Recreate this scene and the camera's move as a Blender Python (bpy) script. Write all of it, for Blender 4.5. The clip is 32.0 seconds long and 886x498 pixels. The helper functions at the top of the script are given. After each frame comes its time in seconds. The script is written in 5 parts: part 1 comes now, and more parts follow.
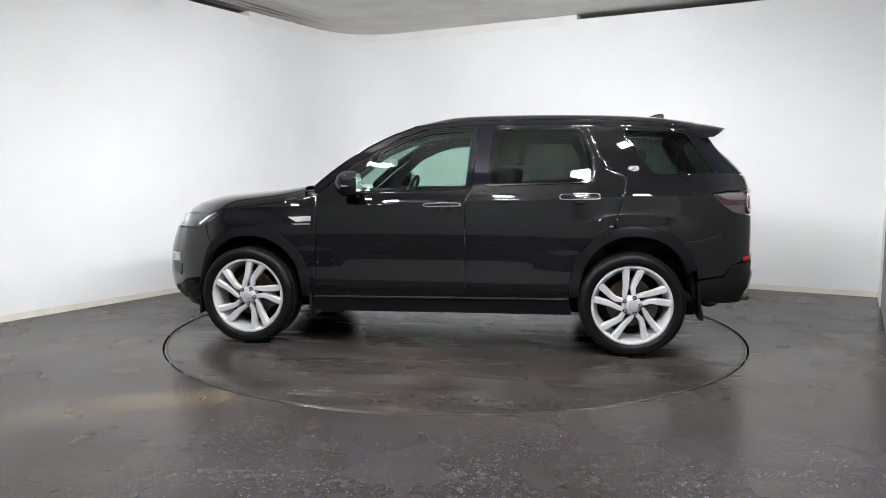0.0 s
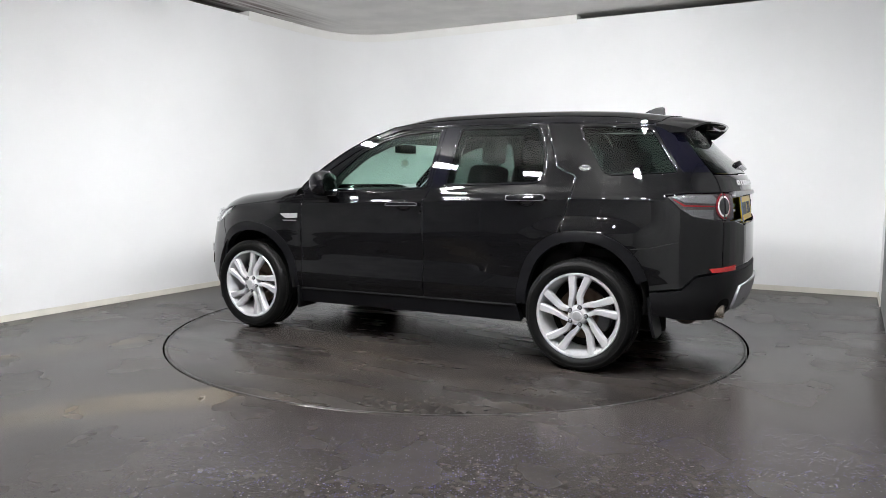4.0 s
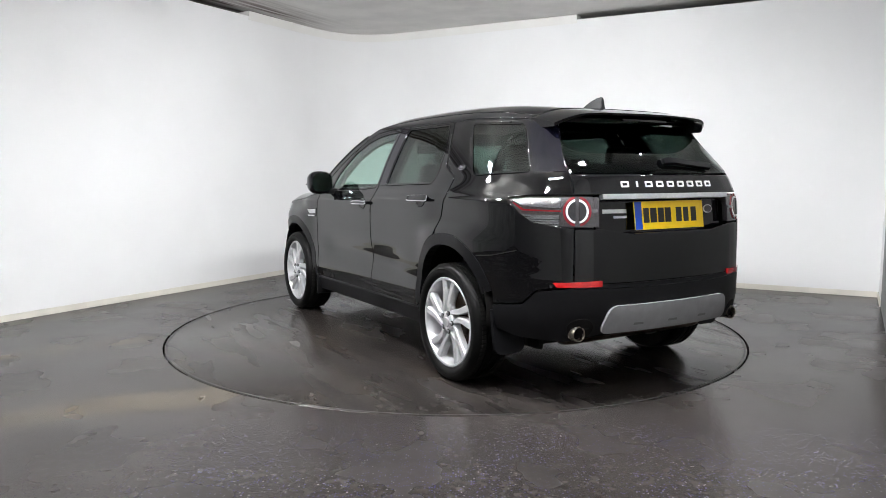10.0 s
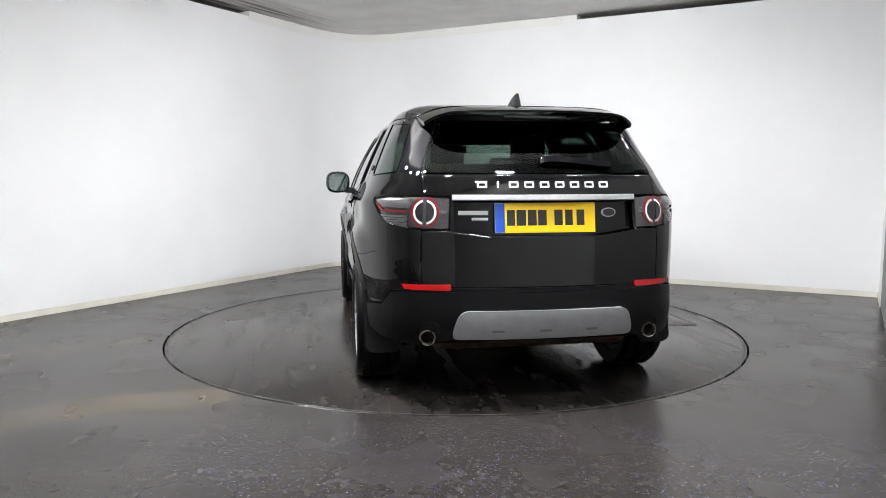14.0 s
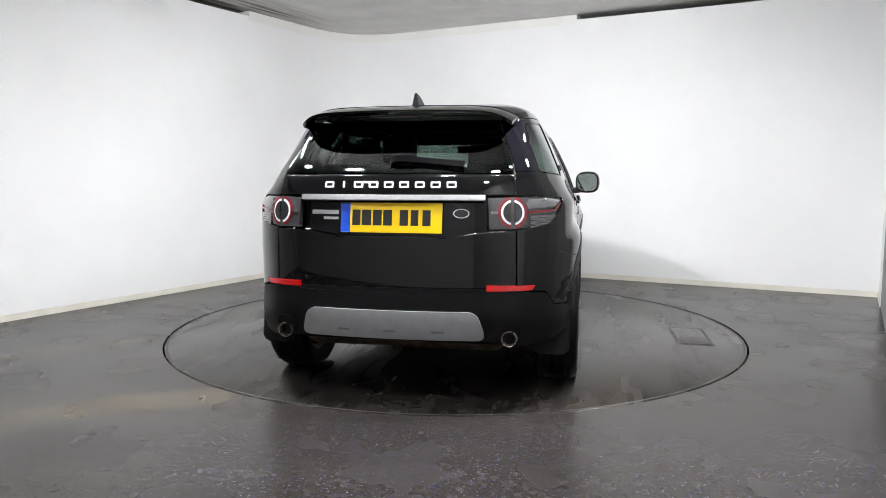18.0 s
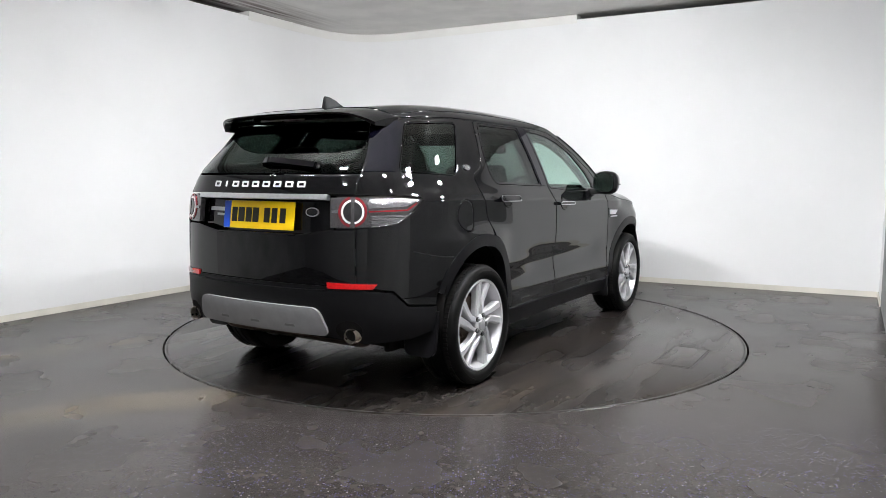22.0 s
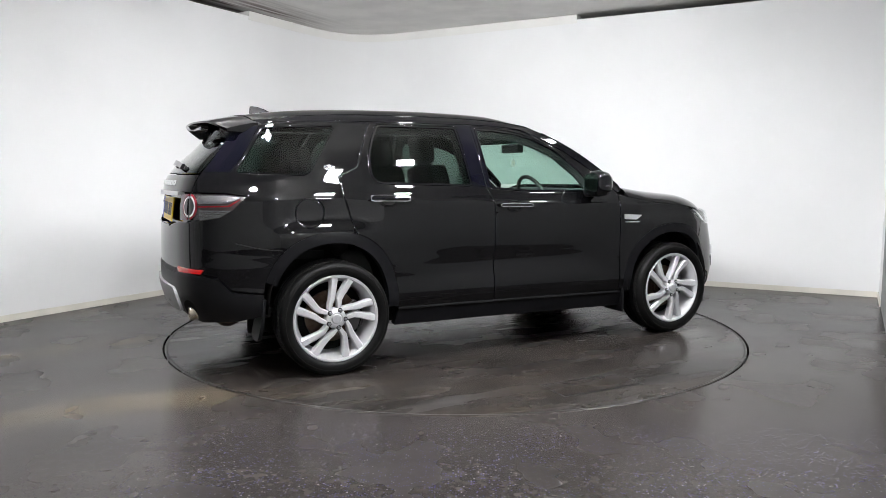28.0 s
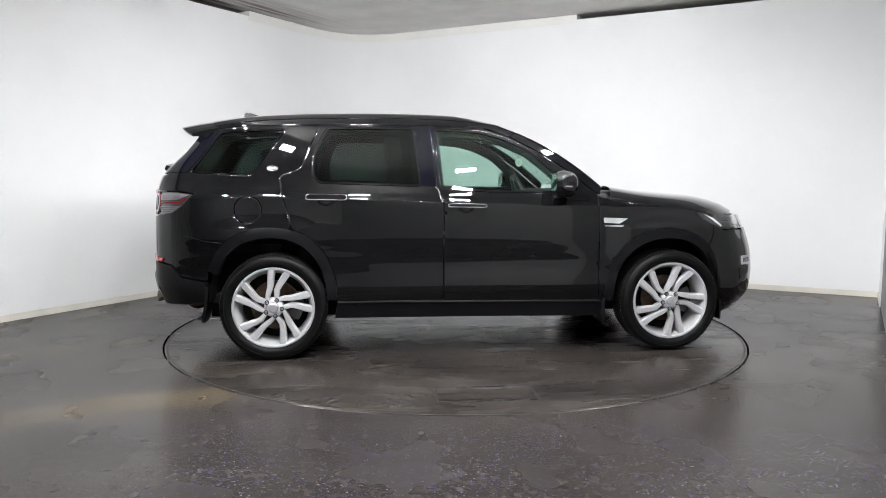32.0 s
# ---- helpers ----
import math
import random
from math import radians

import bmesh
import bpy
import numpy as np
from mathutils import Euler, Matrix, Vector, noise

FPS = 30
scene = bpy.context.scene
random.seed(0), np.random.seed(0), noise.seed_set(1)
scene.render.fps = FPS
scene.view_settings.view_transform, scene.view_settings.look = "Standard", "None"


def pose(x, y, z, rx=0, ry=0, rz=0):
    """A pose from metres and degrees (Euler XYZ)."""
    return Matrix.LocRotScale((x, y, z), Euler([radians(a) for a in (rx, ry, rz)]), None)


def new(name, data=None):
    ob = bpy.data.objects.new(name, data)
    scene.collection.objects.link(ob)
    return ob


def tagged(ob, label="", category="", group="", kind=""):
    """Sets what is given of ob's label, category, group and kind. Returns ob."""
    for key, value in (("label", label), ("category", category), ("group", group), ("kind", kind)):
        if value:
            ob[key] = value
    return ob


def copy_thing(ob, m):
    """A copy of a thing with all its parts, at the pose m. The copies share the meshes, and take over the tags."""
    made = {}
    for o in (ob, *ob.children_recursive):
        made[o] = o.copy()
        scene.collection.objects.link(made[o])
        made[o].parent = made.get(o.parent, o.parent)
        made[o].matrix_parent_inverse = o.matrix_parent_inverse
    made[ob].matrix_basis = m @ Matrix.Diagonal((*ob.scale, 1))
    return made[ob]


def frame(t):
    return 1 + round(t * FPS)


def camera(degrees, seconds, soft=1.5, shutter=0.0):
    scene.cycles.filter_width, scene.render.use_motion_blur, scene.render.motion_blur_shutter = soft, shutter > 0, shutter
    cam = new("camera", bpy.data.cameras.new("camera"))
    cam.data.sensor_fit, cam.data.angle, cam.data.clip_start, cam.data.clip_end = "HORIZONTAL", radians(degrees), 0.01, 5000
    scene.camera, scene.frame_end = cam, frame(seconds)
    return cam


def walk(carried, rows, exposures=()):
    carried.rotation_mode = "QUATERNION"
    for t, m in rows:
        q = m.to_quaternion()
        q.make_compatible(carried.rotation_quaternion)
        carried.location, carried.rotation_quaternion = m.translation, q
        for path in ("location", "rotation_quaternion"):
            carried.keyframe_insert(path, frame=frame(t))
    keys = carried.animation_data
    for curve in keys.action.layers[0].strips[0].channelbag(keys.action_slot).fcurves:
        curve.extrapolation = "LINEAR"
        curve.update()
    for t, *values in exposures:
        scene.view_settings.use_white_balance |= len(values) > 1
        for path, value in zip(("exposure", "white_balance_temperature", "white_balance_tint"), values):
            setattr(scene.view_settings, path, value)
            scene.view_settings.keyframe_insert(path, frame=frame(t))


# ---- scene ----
from mathutils.geometry import delaunay_2d_cdt

# ---- camera: stands still on a stand near the wall ----
cam = camera(63.78, 32.0, soft=0.85)
CAM = pose(0, -5.788, 1.234, 90 - 5.938, 0, 0.901)
walk(cam, [(0, CAM), (32, CAM)])

# turn of the table, degrees, every two seconds
TURN = [172.26, 162.14, 151.99, 141.79, 131.54, 121.24, 110.9, 100.52, 90.1,
        79.66, 69.2, 58.73, 48.28, 37.85, 27.47, 17.16, 6.93]
CAR_AT = (0.042, -0.070)      # the car stands a little off the table's centre

# ---- world and lights ----
world = bpy.data.worlds.new("world")
scene.world = world
world.use_nodes = True
world.node_tree.nodes["Background"].inputs[0].default_value = (0.6, 0.62, 0.65, 1)
world.node_tree.nodes["Background"].inputs[1].default_value = 0.02
LAMP = 1040.0                    # glow of the ceiling panels

# ---- materials ----


def mat(name, base=(0.5, 0.5, 0.5), rough=0.5, metal=0.0, spec=0.5, coat=0.0, vary=0.0, scale=20.0, bump=0.0, bscale=200.0,
        rvary=0.0, alt=None, coords="Object"):
    """A principled material with two scales of variation: patches of colour and gloss, and fine relief."""
    m = bpy.data.materials.new(name)
    m.use_nodes = True
    nt = m.node_tree
    b = nt.nodes["Principled BSDF"]
    b.inputs["Base Color"].default_value = (*base, 1)
    b.inputs["Roughness"].default_value = rough
    b.inputs["Metallic"].default_value = metal
    b.inputs["Specular IOR Level"].default_value = spec
    b.inputs["Coat Weight"].default_value = coat
    b.inputs["Coat Roughness"].default_value = 0.02
    if vary or rvary or bump:
        tc = nt.nodes.new("ShaderNodeTexCoord")
    if vary or rvary:
        n1 = nt.nodes.new("ShaderNodeTexNoise")
        n1.inputs["Scale"].default_value = scale
        n1.inputs["Detail"].default_value = 6
        nt.links.new(tc.outputs[coords], n1.inputs["Vector"])
    if vary:
        mix = nt.nodes.new("ShaderNodeMix")
        mix.data_type = "RGBA"
        other = alt or tuple(c * (1 - vary) for c in base)
        mix.inputs[6].default_value = (*base, 1)
        mix.inputs[7].default_value = (*other, 1)
        ramp = nt.nodes.new("ShaderNodeMapRange")
        ramp.inputs[1].default_value, ramp.inputs[2].default_value = 0.38, 0.68
        nt.links.new(n1.outputs[0], ramp.inputs[0])
        nt.links.new(ramp.outputs[0], mix.inputs[0])
        nt.links.new(mix.outputs[2], b.inputs["Base Color"])
    if rvary:
        mr = nt.nodes.new("ShaderNodeMapRange")
        mr.inputs[1].default_value, mr.inputs[2].default_value = 0.3, 0.7
        mr.inputs[3].default_value, mr.inputs[4].default_value = rough - rvary, rough + rvary
        nt.links.new(n1.outputs[0], mr.inputs[0])
        nt.links.new(mr.outputs[0], b.inputs["Roughness"])
    if bump:
        n2 = nt.nodes.new("ShaderNodeTexNoise")
        n2.inputs["Scale"].default_value = bscale
        n2.inputs["Detail"].default_value = 4
        bp = nt.nodes.new("ShaderNodeBump")
        bp.inputs["Strength"].default_value = bump
        bp.inputs["Distance"].default_value = 0.002
        nt.links.new(tc.outputs[coords], n2.inputs["Vector"])
        nt.links.new(n2.outputs[0], bp.inputs["Height"])
        nt.links.new(bp.outputs[0], b.inputs["Normal"])
    return m


def glass(name, tint):
    """A sheet of glass: see-through in its tint, with gloss that grows towards grazing angles."""
    m = bpy.data.materials.new(name)
    m.use_nodes = True
    nt = m.node_tree
    nt.nodes.remove(nt.nodes["Principled BSDF"])
    out = nt.nodes["Material Output"]
    tr = nt.nodes.new("ShaderNodeBsdfTransparent")
    tr.inputs[0].default_value = (*tint, 1)
    gl = nt.nodes.new("ShaderNodeBsdfGlossy")
    gl.inputs["Roughness"].default_value = 0.015
    gl.inputs[0].default_value = (1, 1, 1, 1)
    lw = nt.nodes.new("ShaderNodeLayerWeight")
    pw = nt.nodes.new("ShaderNodeMath")
    pw.operation, pw.inputs[1].default_value = "POWER", 5
    ma = nt.nodes.new("ShaderNodeMath")
    ma.operation, ma.inputs[1].default_value, ma.inputs[2].default_value = "MULTIPLY_ADD", 0.95, 0.032
    mx = nt.nodes.new("ShaderNodeMixShader")
    lw.inputs[0].default_value = 0.5
    nt.links.new(lw.outputs["Facing"], pw.inputs[0])
    nt.links.new(pw.outputs[0], ma.inputs[0])
    nt.links.new(ma.outputs[0], mx.inputs[0])
    nt.links.new(tr.outputs[0], mx.inputs[1])
    nt.links.new(gl.outputs[0], mx.inputs[2])
    nt.links.new(mx.outputs[0], out.inputs[0])
    return m


def glow(name, colour, strength):
    m = bpy.data.materials.new(name)
    m.use_nodes = True
    b = m.node_tree.nodes["Principled BSDF"]
    b.inputs["Base Color"].default_value = (0.8, 0.8, 0.8, 1)
    b.inputs["Emission Color"].default_value = (*colour, 1)
    b.inputs["Emission Strength"].default_value = strength
    return m


M_paint = mat("black_paint", (0.0024, 0.0024, 0.0028), 0.02, spec=0.5)
M_navy = mat("gloss_blue_black_trim", (0.0016, 0.0016, 0.0042), 0.03, spec=0.5)
M_piano = mat("gloss_black_trim", (0.0022, 0.0022, 0.0030), 0.025, spec=0.5)
M_satin = mat("satin_black_plastic", (0.0035, 0.0035, 0.0042), 0.42, spec=0.25, vary=0.3, scale=30, bump=0.15, bscale=600)
M_dark = mat("dark_underbody", (0.008, 0.0072, 0.007), 0.75, spec=0.12, vary=0.5, scale=12, bump=0.3)
M_rubber = mat("rubber", (0.0032, 0.0032, 0.0032), 0.50, spec=0.12, vary=0.35, scale=25, bump=0.25, bscale=300)
M_tread = mat("tread_rubber", (0.012, 0.0115, 0.011), 0.8, spec=0.15, vary=0.4, scale=40, bump=0.6, bscale=120)
M_alloy = mat("silver_alloy", (0.53, 0.53, 0.545), 0.32, metal=0.42, vary=0.12, scale=8, rvary=0.05, bump=0.05, bscale=500)
M_chrome = mat("chrome", (0.8, 0.8, 0.82), 0.08, metal=1.0)
M_brushed = mat("brushed_silver", (0.60, 0.60, 0.62), 0.35, metal=0.8, vary=0.1, scale=60)
M_silver = mat("satin_silver", (0.55, 0.55, 0.56), 0.3, metal=0.25)
M_bolt = mat("steel_bolt", (0.25, 0.25, 0.26), 0.35, metal=0.8)
M_skid = mat("silver_painted_plastic", (0.30, 0.30, 0.31), 0.45, metal=0.3, vary=0.12, scale=15, bump=0.1)
M_white = mat("white_enamel", (0.75, 0.75, 0.75), 0.35)
M_red = mat("red_lens", (0.17, 0.010, 0.016), 0.15, coat=0.8, vary=0.3, scale=60)
M_redrefl = mat("red_reflector", (0.50, 0.008, 0.010), 0.2, coat=0.8, vary=0.3, scale=90)
M_brake = mat("dark_red_lens", (0.010, 0.002, 0.003), 0.15, coat=0.6)
M_lens = mat("clear_ribbed_lens", (0.25, 0.25, 0.265), 0.18, metal=0.7, coat=0.8, vary=0.75, scale=190, bump=0.6, bscale=160)
M_lampin = mat("smoked_lamp_housing", (0.012, 0.012, 0.014), 0.12, coat=0.6)
M_lampgrey = mat("pale_lamp_housing", (0.075, 0.072, 0.076), 0.25, metal=0.3, coat=0.7, vary=0.6, scale=150, bump=0.5, bscale=200)
M_yellow = mat("yellow_plate", (0.85, 0.56, 0.003), 0.35, vary=0.06, scale=10)
M_blue = mat("blue_band", (0.006, 0.06, 0.42), 0.35)
M_ink = mat("black_ink", (0.01, 0.01, 0.01), 0.4)
M_leather = mat("dark_leather", (0.016, 0.015, 0.015), 0.5, vary=0.3, scale=20, bump=0.3, bscale=250)
M_trim = mat("dark_interior_trim", (0.013, 0.013, 0.014), 0.65, spec=0.3, vary=0.3, scale=14)
M_notch = mat("notch_shade", (0.17, 0.17, 0.175), 0.5, metal=0.3)
M_steel = mat("exhaust_steel", (0.42, 0.37, 0.31), 0.3, metal=1.0, vary=0.4, scale=25, rvary=0.1)
M_rust = mat("worn_brake_steel", (0.12, 0.09, 0.07), 0.5, metal=0.8, vary=0.5, scale=18, alt=(0.07, 0.04, 0.025))
M_caliper = mat("grey_caliper", (0.10, 0.10, 0.10), 0.5, metal=0.4)
M_clear = glass("clear_green_glass", (0.80, 0.90, 0.86))
M_lensglass = glass("lamp_cover", (0.96, 0.97, 0.97))
M_tint = glass("privacy_glass", (0.38, 0.43, 0.41))
M_mirror = mat("mirror_glass", (0.75, 0.85, 0.82), 0.02, metal=1.0)
M_lamp = glow("lamp_panel", (0.975, 0.985, 1.0), LAMP)
M_frame = mat("lamp_frame", (0.75, 0.75, 0.75), 0.4)
M_wall = mat("white_wall_paint", (0.76, 0.76, 0.765), 0.55, spec=0.3, vary=0.04, scale=1.2, bump=0.08, bscale=60)
# tones of the unseen walls, picked to shape reflections on the car
M_greywall = mat("grey_wall_tone", (0.48, 0.48, 0.48), 0.6, vary=0.06, scale=1.5)
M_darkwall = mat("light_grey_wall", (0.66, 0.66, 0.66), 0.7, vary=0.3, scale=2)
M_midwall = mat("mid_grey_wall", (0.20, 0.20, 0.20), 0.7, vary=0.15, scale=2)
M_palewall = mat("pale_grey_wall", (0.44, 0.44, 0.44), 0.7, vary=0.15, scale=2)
M_tonewall = mat("grey_toned_wall", (0.26, 0.26, 0.26), 0.7, vary=0.2, scale=2)
M_base = mat("cream_baseboard", (0.70, 0.67, 0.60), 0.5, vary=0.12, scale=4)
M_band = mat("white_upper_board", (0.74, 0.73, 0.71), 0.5, vary=0.05, scale=2)
M_ceil = mat("grey_ceiling_plaster", (0.76, 0.745, 0.72), 0.6, vary=0.14, scale=2.5, bump=0.3, bscale=14)
M_arch = mat("dark_arch_plastic", (0.004, 0.004, 0.005), 0.42, spec=0.2, vary=0.3, scale=30, bump=0.1, bscale=600)
M_dull = mat("dull_window_trim", (0.16, 0.16, 0.17), 0.25, metal=0.7)
M_void = mat("gap_shade", (0.03, 0.02, 0.018), 0.8, vary=0.3, scale=3)


def streak_ceiling(m):
    """Brown streaks that run along the ceiling beside the long wall."""
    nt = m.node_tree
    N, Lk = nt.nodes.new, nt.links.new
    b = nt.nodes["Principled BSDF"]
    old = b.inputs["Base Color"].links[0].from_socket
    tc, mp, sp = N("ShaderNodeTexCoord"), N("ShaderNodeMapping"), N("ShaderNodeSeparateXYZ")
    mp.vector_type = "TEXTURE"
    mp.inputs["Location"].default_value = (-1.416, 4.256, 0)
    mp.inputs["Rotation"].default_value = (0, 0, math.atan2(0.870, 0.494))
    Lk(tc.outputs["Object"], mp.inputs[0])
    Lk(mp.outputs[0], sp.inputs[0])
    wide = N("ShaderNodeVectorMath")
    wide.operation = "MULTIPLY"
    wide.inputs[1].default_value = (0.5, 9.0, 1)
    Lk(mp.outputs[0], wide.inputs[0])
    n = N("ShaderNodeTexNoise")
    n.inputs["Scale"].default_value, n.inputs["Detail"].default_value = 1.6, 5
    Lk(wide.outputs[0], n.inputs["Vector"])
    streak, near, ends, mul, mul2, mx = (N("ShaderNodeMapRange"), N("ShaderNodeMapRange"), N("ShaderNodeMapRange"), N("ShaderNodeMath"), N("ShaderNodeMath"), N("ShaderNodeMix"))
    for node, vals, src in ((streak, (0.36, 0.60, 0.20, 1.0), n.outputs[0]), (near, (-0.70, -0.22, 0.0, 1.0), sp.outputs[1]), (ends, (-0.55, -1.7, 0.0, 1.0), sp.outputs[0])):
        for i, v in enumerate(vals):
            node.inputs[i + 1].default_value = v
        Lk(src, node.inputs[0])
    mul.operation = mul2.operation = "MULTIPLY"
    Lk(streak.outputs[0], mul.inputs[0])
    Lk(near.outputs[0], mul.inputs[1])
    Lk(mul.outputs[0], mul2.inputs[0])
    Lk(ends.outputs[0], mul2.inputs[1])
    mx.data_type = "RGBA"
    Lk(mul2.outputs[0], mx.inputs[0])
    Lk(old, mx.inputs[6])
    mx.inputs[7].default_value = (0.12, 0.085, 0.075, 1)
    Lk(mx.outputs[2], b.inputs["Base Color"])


streak_ceiling(M_ceil)



def floor_material(name, table):
    """Dark resin floor: glossy, scuffed and stained, with fine pale and blue flakes."""
    m = bpy.data.materials.new(name)
    m.use_nodes = True
    nt = m.node_tree
    N, Lk = nt.nodes.new, nt.links.new
    b = nt.nodes["Principled BSDF"]
    tc = N("ShaderNodeTexCoord")

    def noise_tex(scale, detail=5, stretch=None, rz=0.0):
        n = N("ShaderNodeTexNoise")
        n.inputs["Scale"].default_value, n.inputs["Detail"].default_value = scale, detail
        if stretch:
            mp = N("ShaderNodeMapping")
            mp.inputs["Scale"].default_value, mp.inputs["Rotation"].default_value = stretch, (0, 0, rz)
            Lk(tc.outputs["Object"], mp.inputs[0])
            Lk(mp.outputs[0], n.inputs["Vector"])
        else:
            Lk(tc.outputs["Object"], n.inputs["Vector"])
        return n.outputs[0]

    def ranged(v, a, c, lo=0.0, hi=1.0):
        r = N("ShaderNodeMapRange")
        r.interpolation_type = "SMOOTHSTEP"
        for i, x in enumerate((a, c, lo, hi)):
            r.inputs[i + 1].default_value = x
        Lk(v, r.inputs[0])
        return r.outputs[0]

    def mixed(fac, a, c):
        x = N("ShaderNodeMix")
        x.data_type = "RGBA"
        Lk(fac, x.inputs[0])
        for sock, col in ((x.inputs[6], a), (x.inputs[7], c)):
            if isinstance(col, tuple):
                sock.default_value = (*col, 1)
            else:
                Lk(col, sock)
        return x.outputs[2]

    def times(a, c):
        x = N("ShaderNodeMath")
        x.operation = "MULTIPLY"
        Lk(a, x.inputs[0])
        if isinstance(c, float):
            x.inputs[1].default_value = c
        else:
            Lk(c, x.inputs[1])
        return x.outputs[0]

    cloud = noise_tex(0.9, 2)
    streak = noise_tex(1.6, 2.5, (0.4, 3.0, 1), 0.5)
    col = mixed(ranged(cloud, 0.35, 0.7), (0.0215, 0.0182, 0.0168), (0.031, 0.0265, 0.0245))
    if table:
        col = mixed(ranged(noise_tex(1.7, 3, (1.0, 2.2, 1), 0.3), 0.26, 0.64, 0.15, 0.85), col, (0.0095, 0.0082, 0.0077))
        swirl = ranged(noise_tex(2.6, 2, (0.35, 4.5, 1), 0.5), 0.42, 0.80)
        col = mixed(times(swirl, 0.17), col, (0.072, 0.064, 0.056))
        mark = ranged(noise_tex(1.2, 3, (0.6, 2.6, 1), -0.4), 0.46, 0.78)
        col = mixed(times(mark, 0.30), col, (0.075, 0.058, 0.042))
    else:
        # two brown tyre-track stains that run in from the wall
        sep = N("ShaderNodeSeparateXYZ")
        Lk(tc.outputs["Object"], sep.inputs[0])
        rag = noise_tex(1.6, 5, (0.5, 1.6, 1), 0.45)
        for ax, ay, c, x_end, half in ((-0.557, 0.830, -0.844, -2.2, 0.16), (-0.447, 0.894, 1.06, -1.1, 0.24)):
            dist = N("ShaderNodeVectorMath")
            dist.operation = "DOT_PRODUCT"
            Lk(tc.outputs["Object"], dist.inputs[0])
            dist.inputs[1].default_value = (ax, ay, 0)
            off = N("ShaderNodeMath")
            off.operation, off.inputs[1].default_value, off.inputs[2].default_value = "MULTIPLY_ADD", 0.5, c - 0.25
            Lk(rag, off.inputs[0])
            add = N("ShaderNodeMath")
            Lk(dist.outputs["Value"], add.inputs[0])
            Lk(off.outputs[0], add.inputs[1])
            ab = N("ShaderNodeMath")
            ab.operation = "ABSOLUTE"
            Lk(add.outputs[0], ab.inputs[0])
            band = times(ranged(ab.outputs[0], half, half * 0.25), ranged(sep.outputs[0], x_end, x_end - 0.25))
            col = mixed(times(band, 0.75), col, (0.075, 0.058, 0.035))
        col = mixed(times(ranged(streak, 0.36, 0.90), 0.30), col, (0.07, 0.066, 0.062))
    # fine grain over the whole floor
    col = mixed(times(ranged(noise_tex(22, 2), 0.46, 0.68), 0.16 if table else 0.26), col, (0.062, 0.056, 0.054))
    col = mixed(times(ranged(noise_tex(9, 2), 0.42, 0.74), 0.24), col, (0.012, 0.0108, 0.0105))
    # flakes
    vo = N("ShaderNodeTexVoronoi")
    vo.inputs["Scale"].default_value = 96
    Lk(tc.outputs["Object"], vo.inputs["Vector"])
    pick = N("ShaderNodeSeparateColor")
    Lk(vo.outputs["Color"], pick.inputs[0])
    dot = times(ranged(vo.outputs["Distance"], 0.42, 0.30), ranged(pick.outputs[0], 0.70, 0.74))
    hue = mixed(ranged(pick.outputs[1], 0.76, 0.82), (0.070, 0.067, 0.23), (0.30, 0.29, 0.31))
    if not table:
        # flakes thin out on the worn left; further back the mask imitates hiding sheen
        near = N("ShaderNodeSeparateXYZ")
        Lk(tc.outputs["Object"], near.inputs[0])
        col = mixed(times(dot, times(ranged(near.outputs[1], -2.0, -2.7, 0.0, 0.46), times(ranged(noise_tex(2.2, 4), 0.30, 0.62, 0.45, 1.0), ranged(near.outputs[0], -1.9, -0.9, 0.15, 1.0)))), col, hue)
    Lk(col, b.inputs["Base Color"])
    if table:
        Lk(ranged(noise_tex(2.2, 2, (0.6, 2.4, 1), 0.5), 0.30, 0.75, 0.23, 0.30), b.inputs["Roughness"])
    else:
        Lk(ranged(noise_tex(2.0, 3), 0.3, 0.7, 0.23, 0.29), b.inputs["Roughness"])
    b.inputs["Specular IOR Level"].default_value = 0.24 if table else 0.16
    bp = N("ShaderNodeBump")
    bp.inputs["Strength"].default_value, bp.inputs["Distance"].default_value = 0.04, 0.002
    Lk(noise_tex(90, 4), bp.inputs["Height"])
    Lk(bp.outputs[0], b.inputs["Normal"])
    return m


M_floor = floor_material("dark_resin_floor", False)
M_table = floor_material("scuffed_turntable_top", True)

# ---- mesh helpers ----


def to_mesh(bm, name, smooth=True):
    me = bpy.data.meshes.new(name)
    bmesh.ops.recalc_face_normals(bm, faces=bm.faces[:])
    bm.to_mesh(me)
    bm.free()
    if smooth:
        me.shade_smooth()
        me.set_sharp_from_angle(angle=radians(38))
    return me


def part(name, shape, material, parent=None, label="", m=None, smooth=True):
    """Links a bmesh or a mesh as one object, under a thing or a part."""
    me = shape if isinstance(shape, bpy.types.Mesh) else to_mesh(shape, name, smooth)
    if material and not me.materials:
        me.materials.append(material)
    ob = new(name, me)
    if parent:
        ob.parent = parent
    if m is not None:
        ob.matrix_basis = m
    if label:
        tagged(ob, label=label)
    return ob


def box(x0, x1, y0, y1, z0, z1, bevel=0.0, seg=2):
    bm = bmesh.new()
    bmesh.ops.create_cube(bm, size=1, matrix=Matrix.LocRotScale(((x0 + x1) / 2, (y0 + y1) / 2, (z0 + z1) / 2), None, (abs(x1 - x0), abs(y1 - y0), abs(z1 - z0))))
    if bevel:
        bmesh.ops.bevel(bm, geom=bm.edges[:], offset=bevel, segments=seg, affect="EDGES", profile=0.6)
    return bm


